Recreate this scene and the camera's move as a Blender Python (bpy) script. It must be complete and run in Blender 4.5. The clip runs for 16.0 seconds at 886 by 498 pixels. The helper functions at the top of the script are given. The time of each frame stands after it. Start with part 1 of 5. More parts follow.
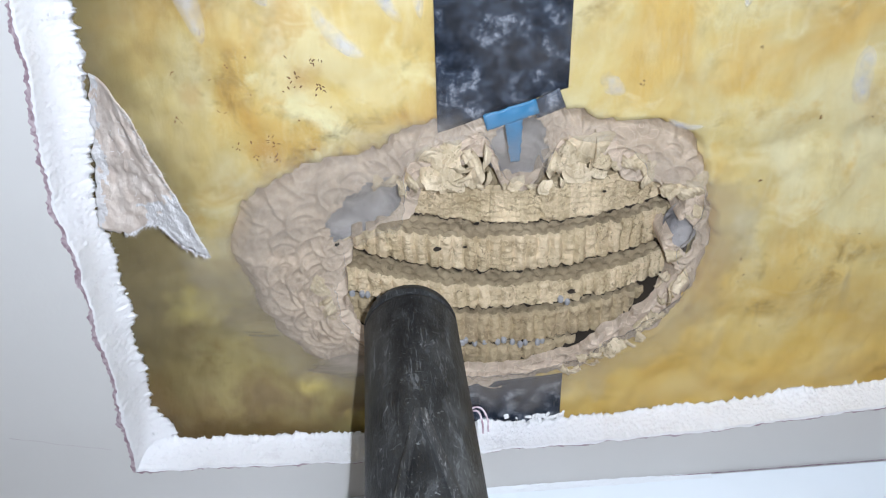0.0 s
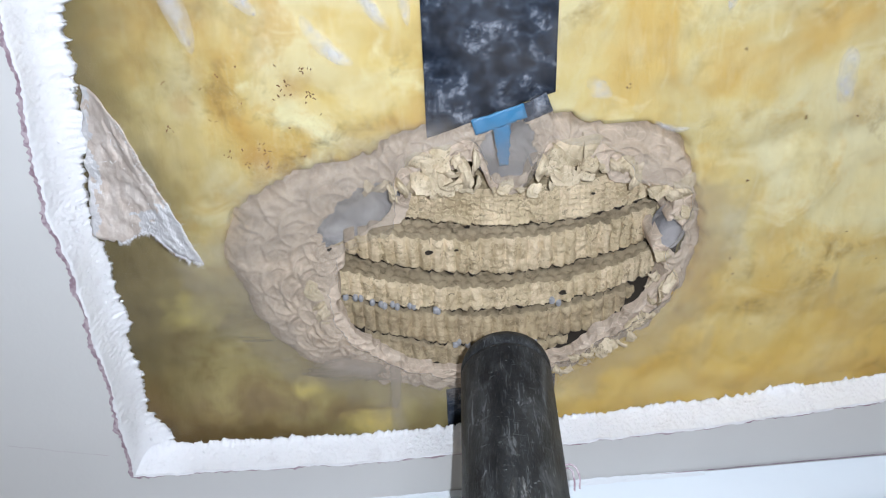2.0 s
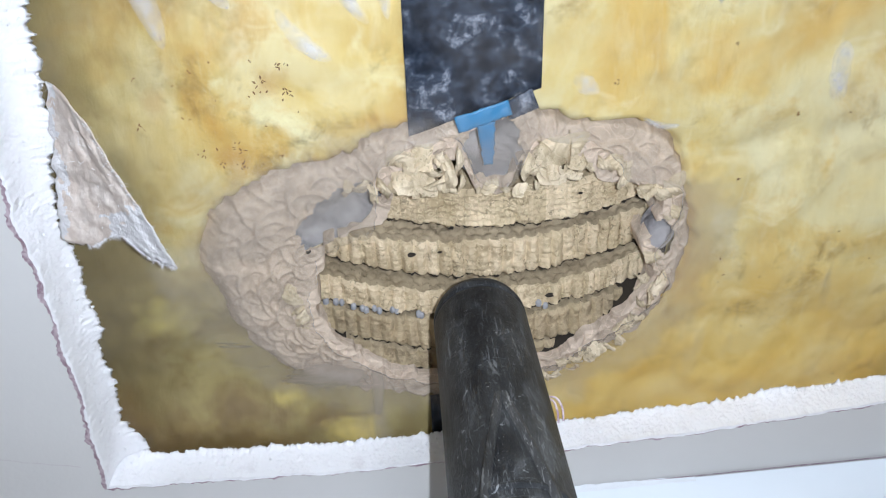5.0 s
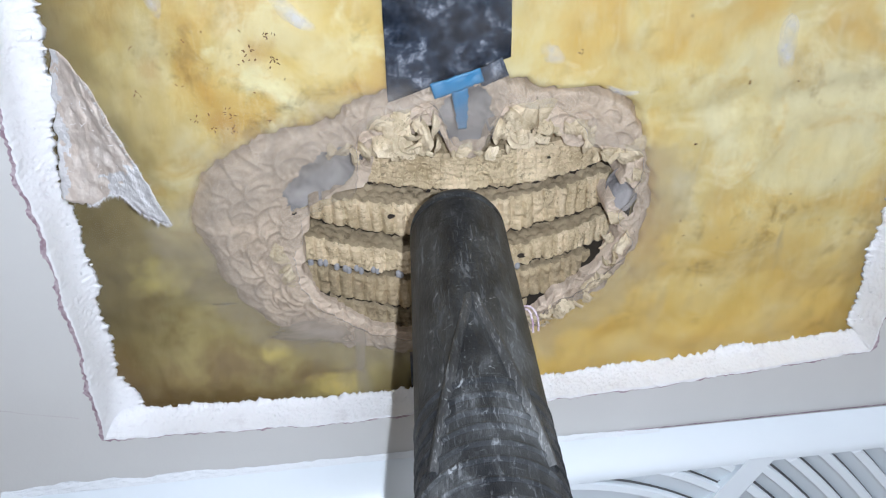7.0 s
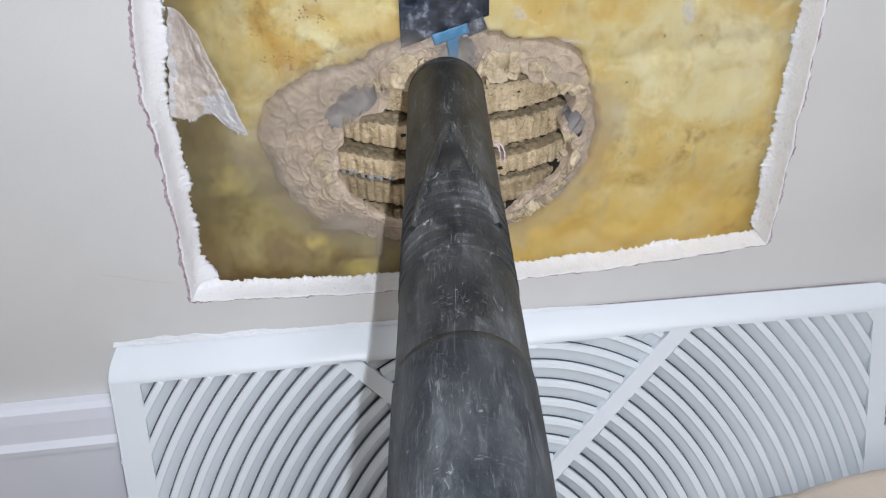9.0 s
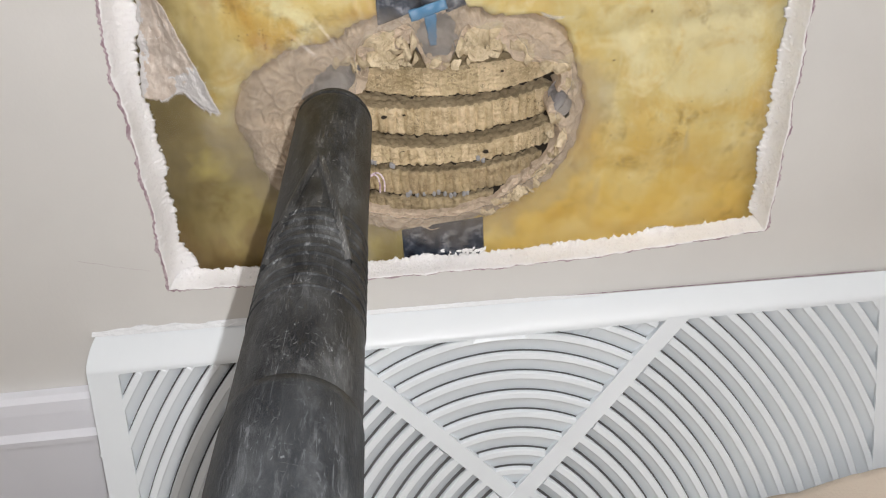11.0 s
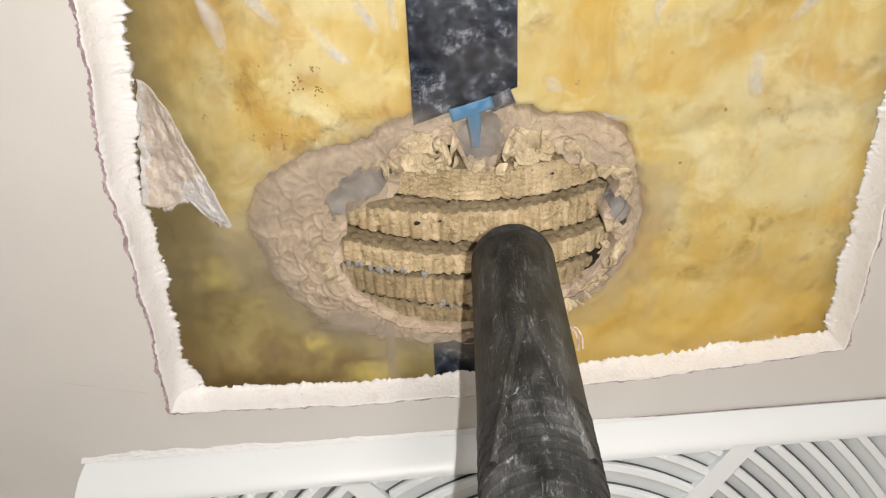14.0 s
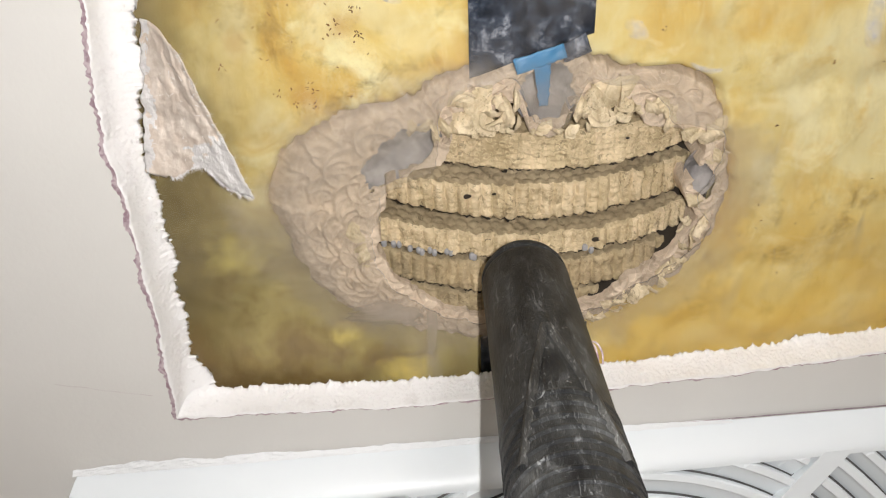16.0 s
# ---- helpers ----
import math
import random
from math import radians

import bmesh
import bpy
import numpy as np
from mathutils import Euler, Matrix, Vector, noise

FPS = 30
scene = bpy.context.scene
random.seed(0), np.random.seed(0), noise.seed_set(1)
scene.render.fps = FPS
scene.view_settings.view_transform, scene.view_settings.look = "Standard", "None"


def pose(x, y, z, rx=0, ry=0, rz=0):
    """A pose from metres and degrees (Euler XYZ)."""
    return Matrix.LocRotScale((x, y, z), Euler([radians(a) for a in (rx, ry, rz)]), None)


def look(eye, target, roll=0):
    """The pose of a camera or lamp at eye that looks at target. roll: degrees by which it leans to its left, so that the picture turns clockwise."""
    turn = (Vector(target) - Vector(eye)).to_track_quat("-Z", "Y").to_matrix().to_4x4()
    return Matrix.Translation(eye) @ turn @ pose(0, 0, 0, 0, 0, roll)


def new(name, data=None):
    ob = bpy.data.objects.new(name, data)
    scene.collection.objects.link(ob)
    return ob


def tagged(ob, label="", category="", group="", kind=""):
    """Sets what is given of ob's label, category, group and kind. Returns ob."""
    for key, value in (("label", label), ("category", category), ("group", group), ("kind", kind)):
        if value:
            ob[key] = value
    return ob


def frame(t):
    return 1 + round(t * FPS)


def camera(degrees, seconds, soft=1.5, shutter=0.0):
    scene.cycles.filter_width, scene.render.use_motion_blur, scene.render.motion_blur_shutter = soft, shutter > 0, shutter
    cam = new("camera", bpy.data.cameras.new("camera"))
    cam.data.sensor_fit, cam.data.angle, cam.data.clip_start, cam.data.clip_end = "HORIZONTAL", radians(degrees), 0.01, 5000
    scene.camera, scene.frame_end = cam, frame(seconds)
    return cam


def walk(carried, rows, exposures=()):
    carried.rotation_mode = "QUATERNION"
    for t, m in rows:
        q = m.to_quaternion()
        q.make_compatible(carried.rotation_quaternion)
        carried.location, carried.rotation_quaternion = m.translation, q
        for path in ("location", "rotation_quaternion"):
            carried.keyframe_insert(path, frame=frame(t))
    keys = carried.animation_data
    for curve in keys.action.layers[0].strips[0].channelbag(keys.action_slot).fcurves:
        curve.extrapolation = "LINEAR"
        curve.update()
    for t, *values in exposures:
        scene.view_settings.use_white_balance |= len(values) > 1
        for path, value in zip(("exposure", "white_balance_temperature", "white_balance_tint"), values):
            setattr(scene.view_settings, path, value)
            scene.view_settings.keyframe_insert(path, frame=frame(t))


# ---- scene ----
cam = camera(49.0, 16.0, soft=1.15)
PATH = [
    (0, (-0.05895, -0.23705, 0.39176), (-0.02923, 0.17052, 0.10366), -1.71),
    (0.5, (-0.05846, -0.23357, 0.39499), (-0.02546, 0.17223, 0.10475), -2.24),
    (1, (-0.05991, -0.23608, 0.39477), (-0.02508, 0.17319, 0.10966), -2.25),
    (1.5, (-0.06294, -0.23960, 0.39289), (-0.03178, 0.16843, 0.10559), -2.52),
    (2, (-0.05645, -0.23888, 0.39485), (-0.02644, 0.16818, 0.10605), -2.46),
    (2.5, (-0.06422, -0.23912, 0.39584), (-0.03253, 0.16810, 0.10745), -3.24),
    (3, (-0.06150, -0.24022, 0.39670), (-0.03032, 0.16657, 0.10765), -3.40),
    (3.5, (-0.06337, -0.23473, 0.39564), (-0.02375, 0.17146, 0.10677), -2.29),
    (3.7, (-0.05483, -0.22849, 0.39827), (-0.01300, 0.17613, 0.10753), -2.19),
    (5.8, (-0.05712, -0.23214, 0.38500), (-0.02099, 0.17579, 0.09814), -2.08),
    (6, (-0.06017, -0.23035, 0.38692), (-0.01788, 0.17700, 0.10008), -1.92),
    (6.5, (-0.06068, -0.24045, 0.38837), (-0.01953, 0.16539, 0.09924), -2.30),
    (7, (-0.05652, -0.25489, 0.39145), (-0.00969, 0.14983, 0.10161), -1.59),
    (7.5, (-0.05367, -0.28018, 0.39197), (-0.01740, 0.12099, 0.09576), -1.47),
    (8, (-0.06163, -0.32823, 0.40736), (-0.02884, 0.07029, 0.10719), -1.67),
    (8.5, (-0.06843, -0.37334, 0.41927), (-0.03399, 0.02660, 0.12117), -1.50),
    (9, (-0.06382, -0.37561, 0.42801), (-0.02456, 0.02913, 0.13707), -1.94),
    (9.5, (-0.05386, -0.37569, 0.42161), (-0.01703, 0.03013, 0.13186), -2.12),
    (9.7, (-0.05140, -0.37747, 0.41569), (-0.01648, 0.03276, 0.13198), -2.14),
    (11.8, (-0.04040, -0.36510, 0.40721), (-0.01971, 0.04618, 0.12363), -3.83),
    (12, (-0.04311, -0.36074, 0.40773), (-0.01651, 0.04832, 0.12144), -3.73),
    (12.5, (-0.03494, -0.36228, 0.40554), (-0.00919, 0.04587, 0.11788), -4.40),
    (13, (-0.03232, -0.35699, 0.40480), (-0.00656, 0.05370, 0.12077), -4.69),
    (13.5, (-0.03249, -0.35076, 0.40064), (-0.01139, 0.06029, 0.11675), -4.59),
    (14, (-0.05078, -0.30704, 0.41159), (-0.02709, 0.11052, 0.13758), -2.88),
    (14.5, (-0.07049, -0.27073, 0.40717), (-0.03047, 0.14150, 0.12705), -1.05),
    (15, (-0.07357, -0.26932, 0.39968), (-0.04290, 0.14260, 0.11793), -2.07),
    (15.5, (-0.07677, -0.26213, 0.38145), (-0.04102, 0.14910, 0.09930), -1.30),
    (16, (-0.07259, -0.25951, 0.37952), (-0.04071, 0.15320, 0.09906), -2.23),
]
WAND = [
    (0, -0.0528, -0.0040, 0.2002, -8.6, 0.5),
    (0.25, -0.0615, -0.0046, 0.1899, -9.4, 0.4),
    (0.5, -0.0576, -0.0022, 0.1828, -10.2, 0.4),
    (0.75, -0.0576, -0.0008, 0.1788, -9.9, 1.6),
    (1, -0.0426, -0.0001, 0.1734, -9.6, 3.0),
    (1.25, -0.0447, -0.0027, 0.1754, -8.4, 3.9),
    (1.5, -0.0416, -0.0048, 0.1797, -7.1, 4.9),
    (1.75, -0.0274, -0.0080, 0.1826, -5.8, 5.4),
    (2, -0.0213, -0.0101, 0.1854, -4.5, 5.9),
    (2.25, -0.0405, -0.0063, 0.1786, -8.6, 4.6),
    (2.5, -0.0515, 0.0044, 0.1812, -12.8, 3.5),
    (2.75, -0.0211, 0.0034, 0.1857, -14.2, 5.6),
    (3, -0.0062, 0.0052, 0.1932, -15.6, 7.6),
    (3.25, -0.0232, -0.0013, 0.1912, -14.3, 6.4),
    (3.5, -0.0331, 0.0046, 0.2066, -13.0, 5.1),
    (3.7, -0.0047, 0.0050, 0.2075, -12.8, 5.1),
    (5.8, -0.0549, -0.0050, 0.1944, -8.7, 1.9),
    (6, -0.0617, -0.0060, 0.1944, -8.4, 1.8),
    (6.25, -0.0615, -0.0061, 0.1944, -10.0, 2.1),
    (6.5, -0.0386, -0.0035, 0.1945, -11.7, 2.5),
    (6.75, -0.0255, -0.0103, 0.2098, -10.3, 3.6),
    (7, -0.0244, -0.0152, 0.2264, -8.8, 4.8),
    (7.25, -0.0388, -0.0171, 0.2250, -7.9, 3.2),
    (7.5, -0.0462, -0.0099, 0.2314, -6.8, 1.8),
    (7.75, -0.0510, -0.0275, 0.2341, -6.1, 1.3),
    (8, -0.0677, -0.0426, 0.2289, -5.6, 0.6),
    (8.25, -0.0674, -0.0457, 0.2304, -5.4, 1.3),
    (8.5, -0.0622, -0.0556, 0.2435, -5.2, 2.1),
    (8.75, -0.0455, -0.0476, 0.2556, -5.3, 3.7),
    (9, -0.0286, -0.0456, 0.2636, -5.4, 5.4),
    (9.25, -0.0396, -0.0455, 0.2530, -5.5, 3.8),
    (9.5, -0.0548, -0.0413, 0.2562, -5.1, 2.2),
    (9.7, -0.0540, -0.0405, 0.2549, -3.7, 1.9),
    (11.8, -0.0639, -0.0413, 0.2163, -7.0, 3.9),
    (12, -0.0262, -0.0428, 0.2060, -7.6, 4.8),
    (12.25, -0.0294, -0.0369, 0.1889, -7.8, 4.6),
    (12.5, -0.0216, -0.0231, 0.1838, -7.9, 4.4),
    (12.75, -0.0112, -0.0096, 0.2127, -8.5, 6.2),
    (13, 0.0174, -0.0273, 0.1956, -9.3, 8.0),
    (13.25, 0.0128, -0.0282, 0.1957, -9.2, 7.4),
    (13.5, 0.0131, -0.0292, 0.2021, -9.2, 6.9),
    (13.75, -0.0015, -0.0258, 0.2156, -8.4, 6.1),
    (14, -0.0115, -0.0317, 0.2245, -7.7, 4.9),
    (14.25, -0.0051, -0.0269, 0.2058, -9.2, 6.3),
    (14.5, -0.0063, -0.0161, 0.1853, -10.7, 7.7),
    (14.75, -0.0087, -0.0208, 0.1886, -10.8, 6.9),
    (15, -0.0081, -0.0273, 0.1920, -10.9, 6.1),
    (15.25, -0.0342, -0.0094, 0.1889, -13.2, 7.5),
    (15.5, -0.0220, -0.0064, 0.1756, -15.6, 8.8),
    (15.7, -0.0280, 0.0029, 0.1924, -14.5, 7.0),
    (16, -0.0263, -0.0024, 0.1908, -12.9, 4.6),
]


def wand_pose(x, y, z, lift, turn):
    return pose(x, y, z, lift, 0, -turn)


walk(cam, [(t, look(eye, target, roll)) for t, eye, target, roll in PATH], exposures=[
    (0.0, -0.26, 5850, 13), (6.5, -0.24, 5800, 13), (7.5, -0.05, 5880, 14), (8.5, 0.04, 6100, 15), (9.0, 0.18, 6150, 15), (9.7, 0.18, 6250, 15), (12.0, 0.06, 7250, 16), (13.5, 0.08, 7300, 16), (14.5, 0.0, 7600, 16), (15.5, -0.12, 7420, 15), (16.0, -0.17, 7080, 15)])

# ---- light ----
world = bpy.data.worlds.new("world")
scene.world = world
world.use_nodes = True
world.node_tree.nodes["Background"].inputs[0].default_value = (0.8, 0.85, 1.0, 1)
world.node_tree.nodes["Background"].inputs[1].default_value = 0.02


def area_lamp(name, m, size, watts, colour):
    data = bpy.data.lights.new(name, "AREA")
    data.shape, data.size, data.energy, data.color = "DISK", size, watts, colour
    lamp = new(name, data)
    lamp.matrix_world = m
    return lamp


# the lamp of the room; the small white torch beside the lens is built with the things, as it is carried along
area_lamp("room_light", look((0.5, -1.3, 2.36), (0.3, -1.1, 0.0)), 0.7, 19.0, (0.97, 0.98, 1.0))


# ---- materials ----
def material(name):
    m = bpy.data.materials.new(name)
    m.use_nodes = True
    return m, m.node_tree, m.node_tree.nodes["Principled BSDF"]


def add(tree, kind, **inputs):
    n = tree.nodes.new(kind)
    for key, value in inputs.items():
        n.inputs[key.replace("_", " ")].default_value = value
    return n


def ramp(tree, source, *stops):
    n = tree.nodes.new("ShaderNodeValToRGB")
    while len(n.color_ramp.elements) < len(stops):
        n.color_ramp.elements.new(0.5)
    for e, (at, colour) in zip(n.color_ramp.elements, stops):
        e.position, e.color = at, (*colour, 1) if len(colour) == 3 else colour
    tree.links.new(source, n.inputs[0])
    return n


def coords(tree, stretch=(1, 1, 1), kind="Object"):
    c = tree.nodes.new("ShaderNodeTexCoord")
    m = tree.nodes.new("ShaderNodeMapping")
    m.inputs["Scale"].default_value = stretch
    tree.links.new(c.outputs[kind], m.inputs[0])
    return m.outputs[0]


def noise_of(tree, where, scale, detail=4.0, rough=0.55, distortion=0.0):
    n = add(tree, "ShaderNodeTexNoise", Scale=scale, Detail=detail, Roughness=rough, Distortion=distortion)
    tree.links.new(where, n.inputs["Vector"])
    return n.outputs["Fac"]


def mixed(tree, fac, a, b, blend="MIX"):
    n = tree.nodes.new("ShaderNodeMix")
    n.data_type, n.blend_type = "RGBA", blend
    for socket, value in ((n.inputs[0], fac), (n.inputs[6], a), (n.inputs[7], b)):
        if isinstance(value, bpy.types.NodeSocket):
            tree.links.new(value, socket)
        elif socket == n.inputs[0]:
            socket.default_value = value
        else:
            socket.default_value = (*value, 1)
    return n.outputs[2]


def bump(tree, shader, height, strength, distance):
    n = add(tree, "ShaderNodeBump", Strength=strength, Distance=distance)
    tree.links.new(height, n.inputs["Height"])
    tree.links.new(n.outputs[0], shader.inputs["Normal"])
    return n


def plain_paint(name, colour, rough, grain=900, depth=0.00015, blotch=0.06, strength=0.25):
    m, tree, s = material(name)
    w = coords(tree)
    big, fine = noise_of(tree, w, 14, 5), noise_of(tree, w, grain, 3)
    dark = tuple(c * (1 - blotch) for c in colour)
    c = ramp(tree, big, (0.35, dark), (0.65, colour))
    tree.links.new(c.outputs[0], s.inputs["Base Color"])
    s.inputs["Roughness"].default_value = rough
    bump(tree, s, fine, strength, depth)
    return m


def mottled(name, light, dark, size, gloss=0.6):
    m, tree, s = material(name)
    c = ramp(tree, noise_of(tree, coords(tree), size, 4, 0.55, 0.5), (0.40, dark), (0.60, light))
    tree.links.new(c.outputs[0], s.inputs["Base Color"])
    s.inputs["Roughness"].default_value = gloss
    bump(tree, s, noise_of(tree, coords(tree), size * 3, 5, 0.6), 0.6, 0.001)
    return m


def gypsum_material():
    m, tree, s = material("gypsum")
    w = coords(tree)
    c = ramp(tree, noise_of(tree, w, 160, 6, 0.7), (0.28, (0.86, 0.85, 0.85)), (0.46, (0.95, 0.95, 0.95)))
    tree.links.new(c.outputs[0], s.inputs["Base Color"])
    s.inputs["Roughness"].default_value = 0.95
    bump(tree, s, noise_of(tree, w, 620, 8, 0.75), 0.8, 0.0008)
    return m


TUFTS = ((-0.100, 0.150, 0.030, 0.012, 0.75, (0.20, 0.135, 0.07)), (-0.072, 0.143, 0.020, 0.010, 0.7, (0.17, 0.11, 0.05)), (-0.112, 0.133, 0.026, 0.008, 0.8, (0.15, 0.10, 0.025)),
         (-0.088, 0.1535, 0.009, 0.0055, 0.80, (0.74, 0.60, 0.19)), (-0.066, 0.1365, 0.013, 0.0085, 0.82, (0.76, 0.60, 0.17)), (-0.122, 0.190, 0.016, 0.012, 0.7, (0.55, 0.46, 0.15)),
         (-0.079, 0.273, 0.0065, 0.0060, 0.55, (0.50, 0.27, 0.07)), (-0.092, 0.251, 0.0085, 0.0045, 0.50, (0.50, 0.27, 0.07)), (-0.111, 0.268, 0.0045, 0.0080, 0.45, (0.46, 0.27, 0.08)))


def fibreglass(name, pale, mid, deep, stain_and_shade, corner_tones, slope, level, side):
    m, tree, s = material(name)
    w = coords(tree)
    clouds = noise_of(tree, w, 22, 6, 0.55, 0.8)
    c = ramp(tree, clouds, (0.35, deep), (0.49, mid), (0.61, pale))
    streak = noise_of(tree, coords(tree, (2.5, 1, 0.7)), 60, 5, 0.6, 1.5)
    c2 = mixed(tree, ramp(tree, streak, (0.5, (0, 0, 0)), (0.75, (0.5, 0.5, 0.5))).outputs[0], c.outputs[0], pale)
    blotch = ramp(tree, noise_of(tree, w, 46, 6, 0.68, 0.5), (0.52, (0, 0, 0)), (0.66, (0.60, 0.60, 0.60)))
    c2 = mixed(tree, blotch.outputs[0], c2, deep)
    milk = ramp(tree, noise_of(tree, w, 37, 5, 0.62, 1.2), (0.56, (0, 0, 0)), (0.70, (0.65, 0.65, 0.65)))
    c2 = mixed(tree, milk.outputs[0], c2, tuple(min(0.9, 1.10 * v + 0.05) for v in pale))
    spots = noise_of(tree, w, 62, 5, 0.62)
    area = noise_of(tree, w, 21, 2, 0.5)
    mask = mixed(tree, 1.0, ramp(tree, spots, (0.54, (0, 0, 0)), (0.76, (1, 1, 1))).outputs[0], ramp(tree, area, (0.46, (0, 0, 0)), (0.60, (0.55, 0.55, 0.55))).outputs[0], "MULTIPLY")
    c3 = mixed(tree, mask, c2, stain_and_shade)
    if corner_tones:
        # a patch in other tones with a cloudy border across the lower corner
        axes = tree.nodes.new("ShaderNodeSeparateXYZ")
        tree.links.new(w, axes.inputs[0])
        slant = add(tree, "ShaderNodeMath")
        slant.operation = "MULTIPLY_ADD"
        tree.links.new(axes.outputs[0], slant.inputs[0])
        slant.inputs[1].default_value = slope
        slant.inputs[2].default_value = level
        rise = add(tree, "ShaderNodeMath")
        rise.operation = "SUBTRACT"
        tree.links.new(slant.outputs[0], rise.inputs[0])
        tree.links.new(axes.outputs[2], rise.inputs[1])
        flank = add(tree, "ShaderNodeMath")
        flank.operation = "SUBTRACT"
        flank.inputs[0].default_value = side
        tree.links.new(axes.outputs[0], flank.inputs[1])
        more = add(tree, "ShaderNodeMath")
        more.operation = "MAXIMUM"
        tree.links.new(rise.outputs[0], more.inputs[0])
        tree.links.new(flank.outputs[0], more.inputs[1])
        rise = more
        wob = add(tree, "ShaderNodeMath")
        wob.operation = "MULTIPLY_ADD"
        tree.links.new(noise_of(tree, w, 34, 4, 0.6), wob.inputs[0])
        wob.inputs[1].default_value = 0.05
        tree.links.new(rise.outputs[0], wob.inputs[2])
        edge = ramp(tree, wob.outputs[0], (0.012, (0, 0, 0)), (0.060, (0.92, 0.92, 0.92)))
        old = ramp(tree, noise_of(tree, w, 40, 5, 0.6, 0.6), (0.30, corner_tones[0]), (0.52, corner_tones[1]), (0.72, corner_tones[2]))
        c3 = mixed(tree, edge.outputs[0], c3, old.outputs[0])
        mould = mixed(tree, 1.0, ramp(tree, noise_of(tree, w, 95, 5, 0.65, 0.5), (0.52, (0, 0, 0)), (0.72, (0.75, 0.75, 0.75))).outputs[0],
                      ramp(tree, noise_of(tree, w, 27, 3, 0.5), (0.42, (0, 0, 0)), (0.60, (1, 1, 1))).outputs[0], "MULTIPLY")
        c3 = mixed(tree, mould, c3, stain_and_shade)
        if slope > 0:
            # browner towards the left edge
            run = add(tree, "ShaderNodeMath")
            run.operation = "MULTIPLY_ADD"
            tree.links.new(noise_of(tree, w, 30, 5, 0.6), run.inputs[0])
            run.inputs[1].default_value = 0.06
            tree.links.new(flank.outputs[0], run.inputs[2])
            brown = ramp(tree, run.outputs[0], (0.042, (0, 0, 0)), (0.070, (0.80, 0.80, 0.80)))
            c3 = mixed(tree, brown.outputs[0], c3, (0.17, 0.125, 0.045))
        # shade under the board's lower edge, painted as a brown band along the foot
        foot_shade = add(tree, "ShaderNodeMath")
        foot_shade.operation = "MULTIPLY_ADD"
        tree.links.new(axes.outputs[0], foot_shade.inputs[0])
        foot_shade.inputs[1].default_value = -0.30 if slope > 0 else 0.0
        foot_shade.inputs[2].default_value = 0.112 if slope > 0 else 0.100
        foot_shade2 = add(tree, "ShaderNodeMath")
        foot_shade2.operation = "SUBTRACT"
        tree.links.new(foot_shade.outputs[0], foot_shade2.inputs[0])
        tree.links.new(axes.outputs[2], foot_shade2.inputs[1])
        foot_shade3 = add(tree, "ShaderNodeMath")
        foot_shade3.operation = "MULTIPLY_ADD"
        tree.links.new(noise_of(tree, w, 55, 5, 0.65), foot_shade3.inputs[0])
        foot_shade3.inputs[1].default_value = 0.06
        tree.links.new(foot_shade2.outputs[0], foot_shade3.inputs[2])
        foot_mask = ramp(tree, foot_shade3.outputs[0], (0.022, (0, 0, 0)), (0.042, (0.85, 0.85, 0.85)))
        c3 = mixed(tree, foot_mask.outputs[0], c3, stain_and_shade)
        # tufts of cleaner wool, smears of brown dust and rusty stains
        for x, z, rx, rz, most, tone in TUFTS if slope > 0 else ():
            put = tree.nodes.new("ShaderNodeMapping")
            put.inputs["Location"].default_value = (-0.5 * x / rx, 0, -0.5 * z / rz)
            put.inputs["Scale"].default_value = (0.5 / rx, 0.0, 0.5 / rz)
            tree.links.new(w, put.inputs[0])
            gone = tree.nodes.new("ShaderNodeVectorMath")
            gone.operation = "LENGTH"
            tree.links.new(put.outputs[0], gone.inputs[0])
            worn = add(tree, "ShaderNodeMath")
            worn.operation = "MULTIPLY_ADD"
            tree.links.new(noise_of(tree, w, 90, 5, 0.65, 0.6), worn.inputs[0])
            worn.inputs[1].default_value = 1.1
            tree.links.new(gone.outputs["Value"], worn.inputs[2])
            c3 = mixed(tree, ramp(tree, worn.outputs[0], (0.62, (most,) * 3), (1.0, (0, 0, 0))).outputs[0], c3, tone)
    tree.links.new(c3, s.inputs["Base Color"])
    s.inputs["Roughness"].default_value = 0.9
    bump(tree, s, noise_of(tree, coords(tree, (1, 1, 0.5)), 240, 6, 0.7), 0.5, 0.001)
    return m


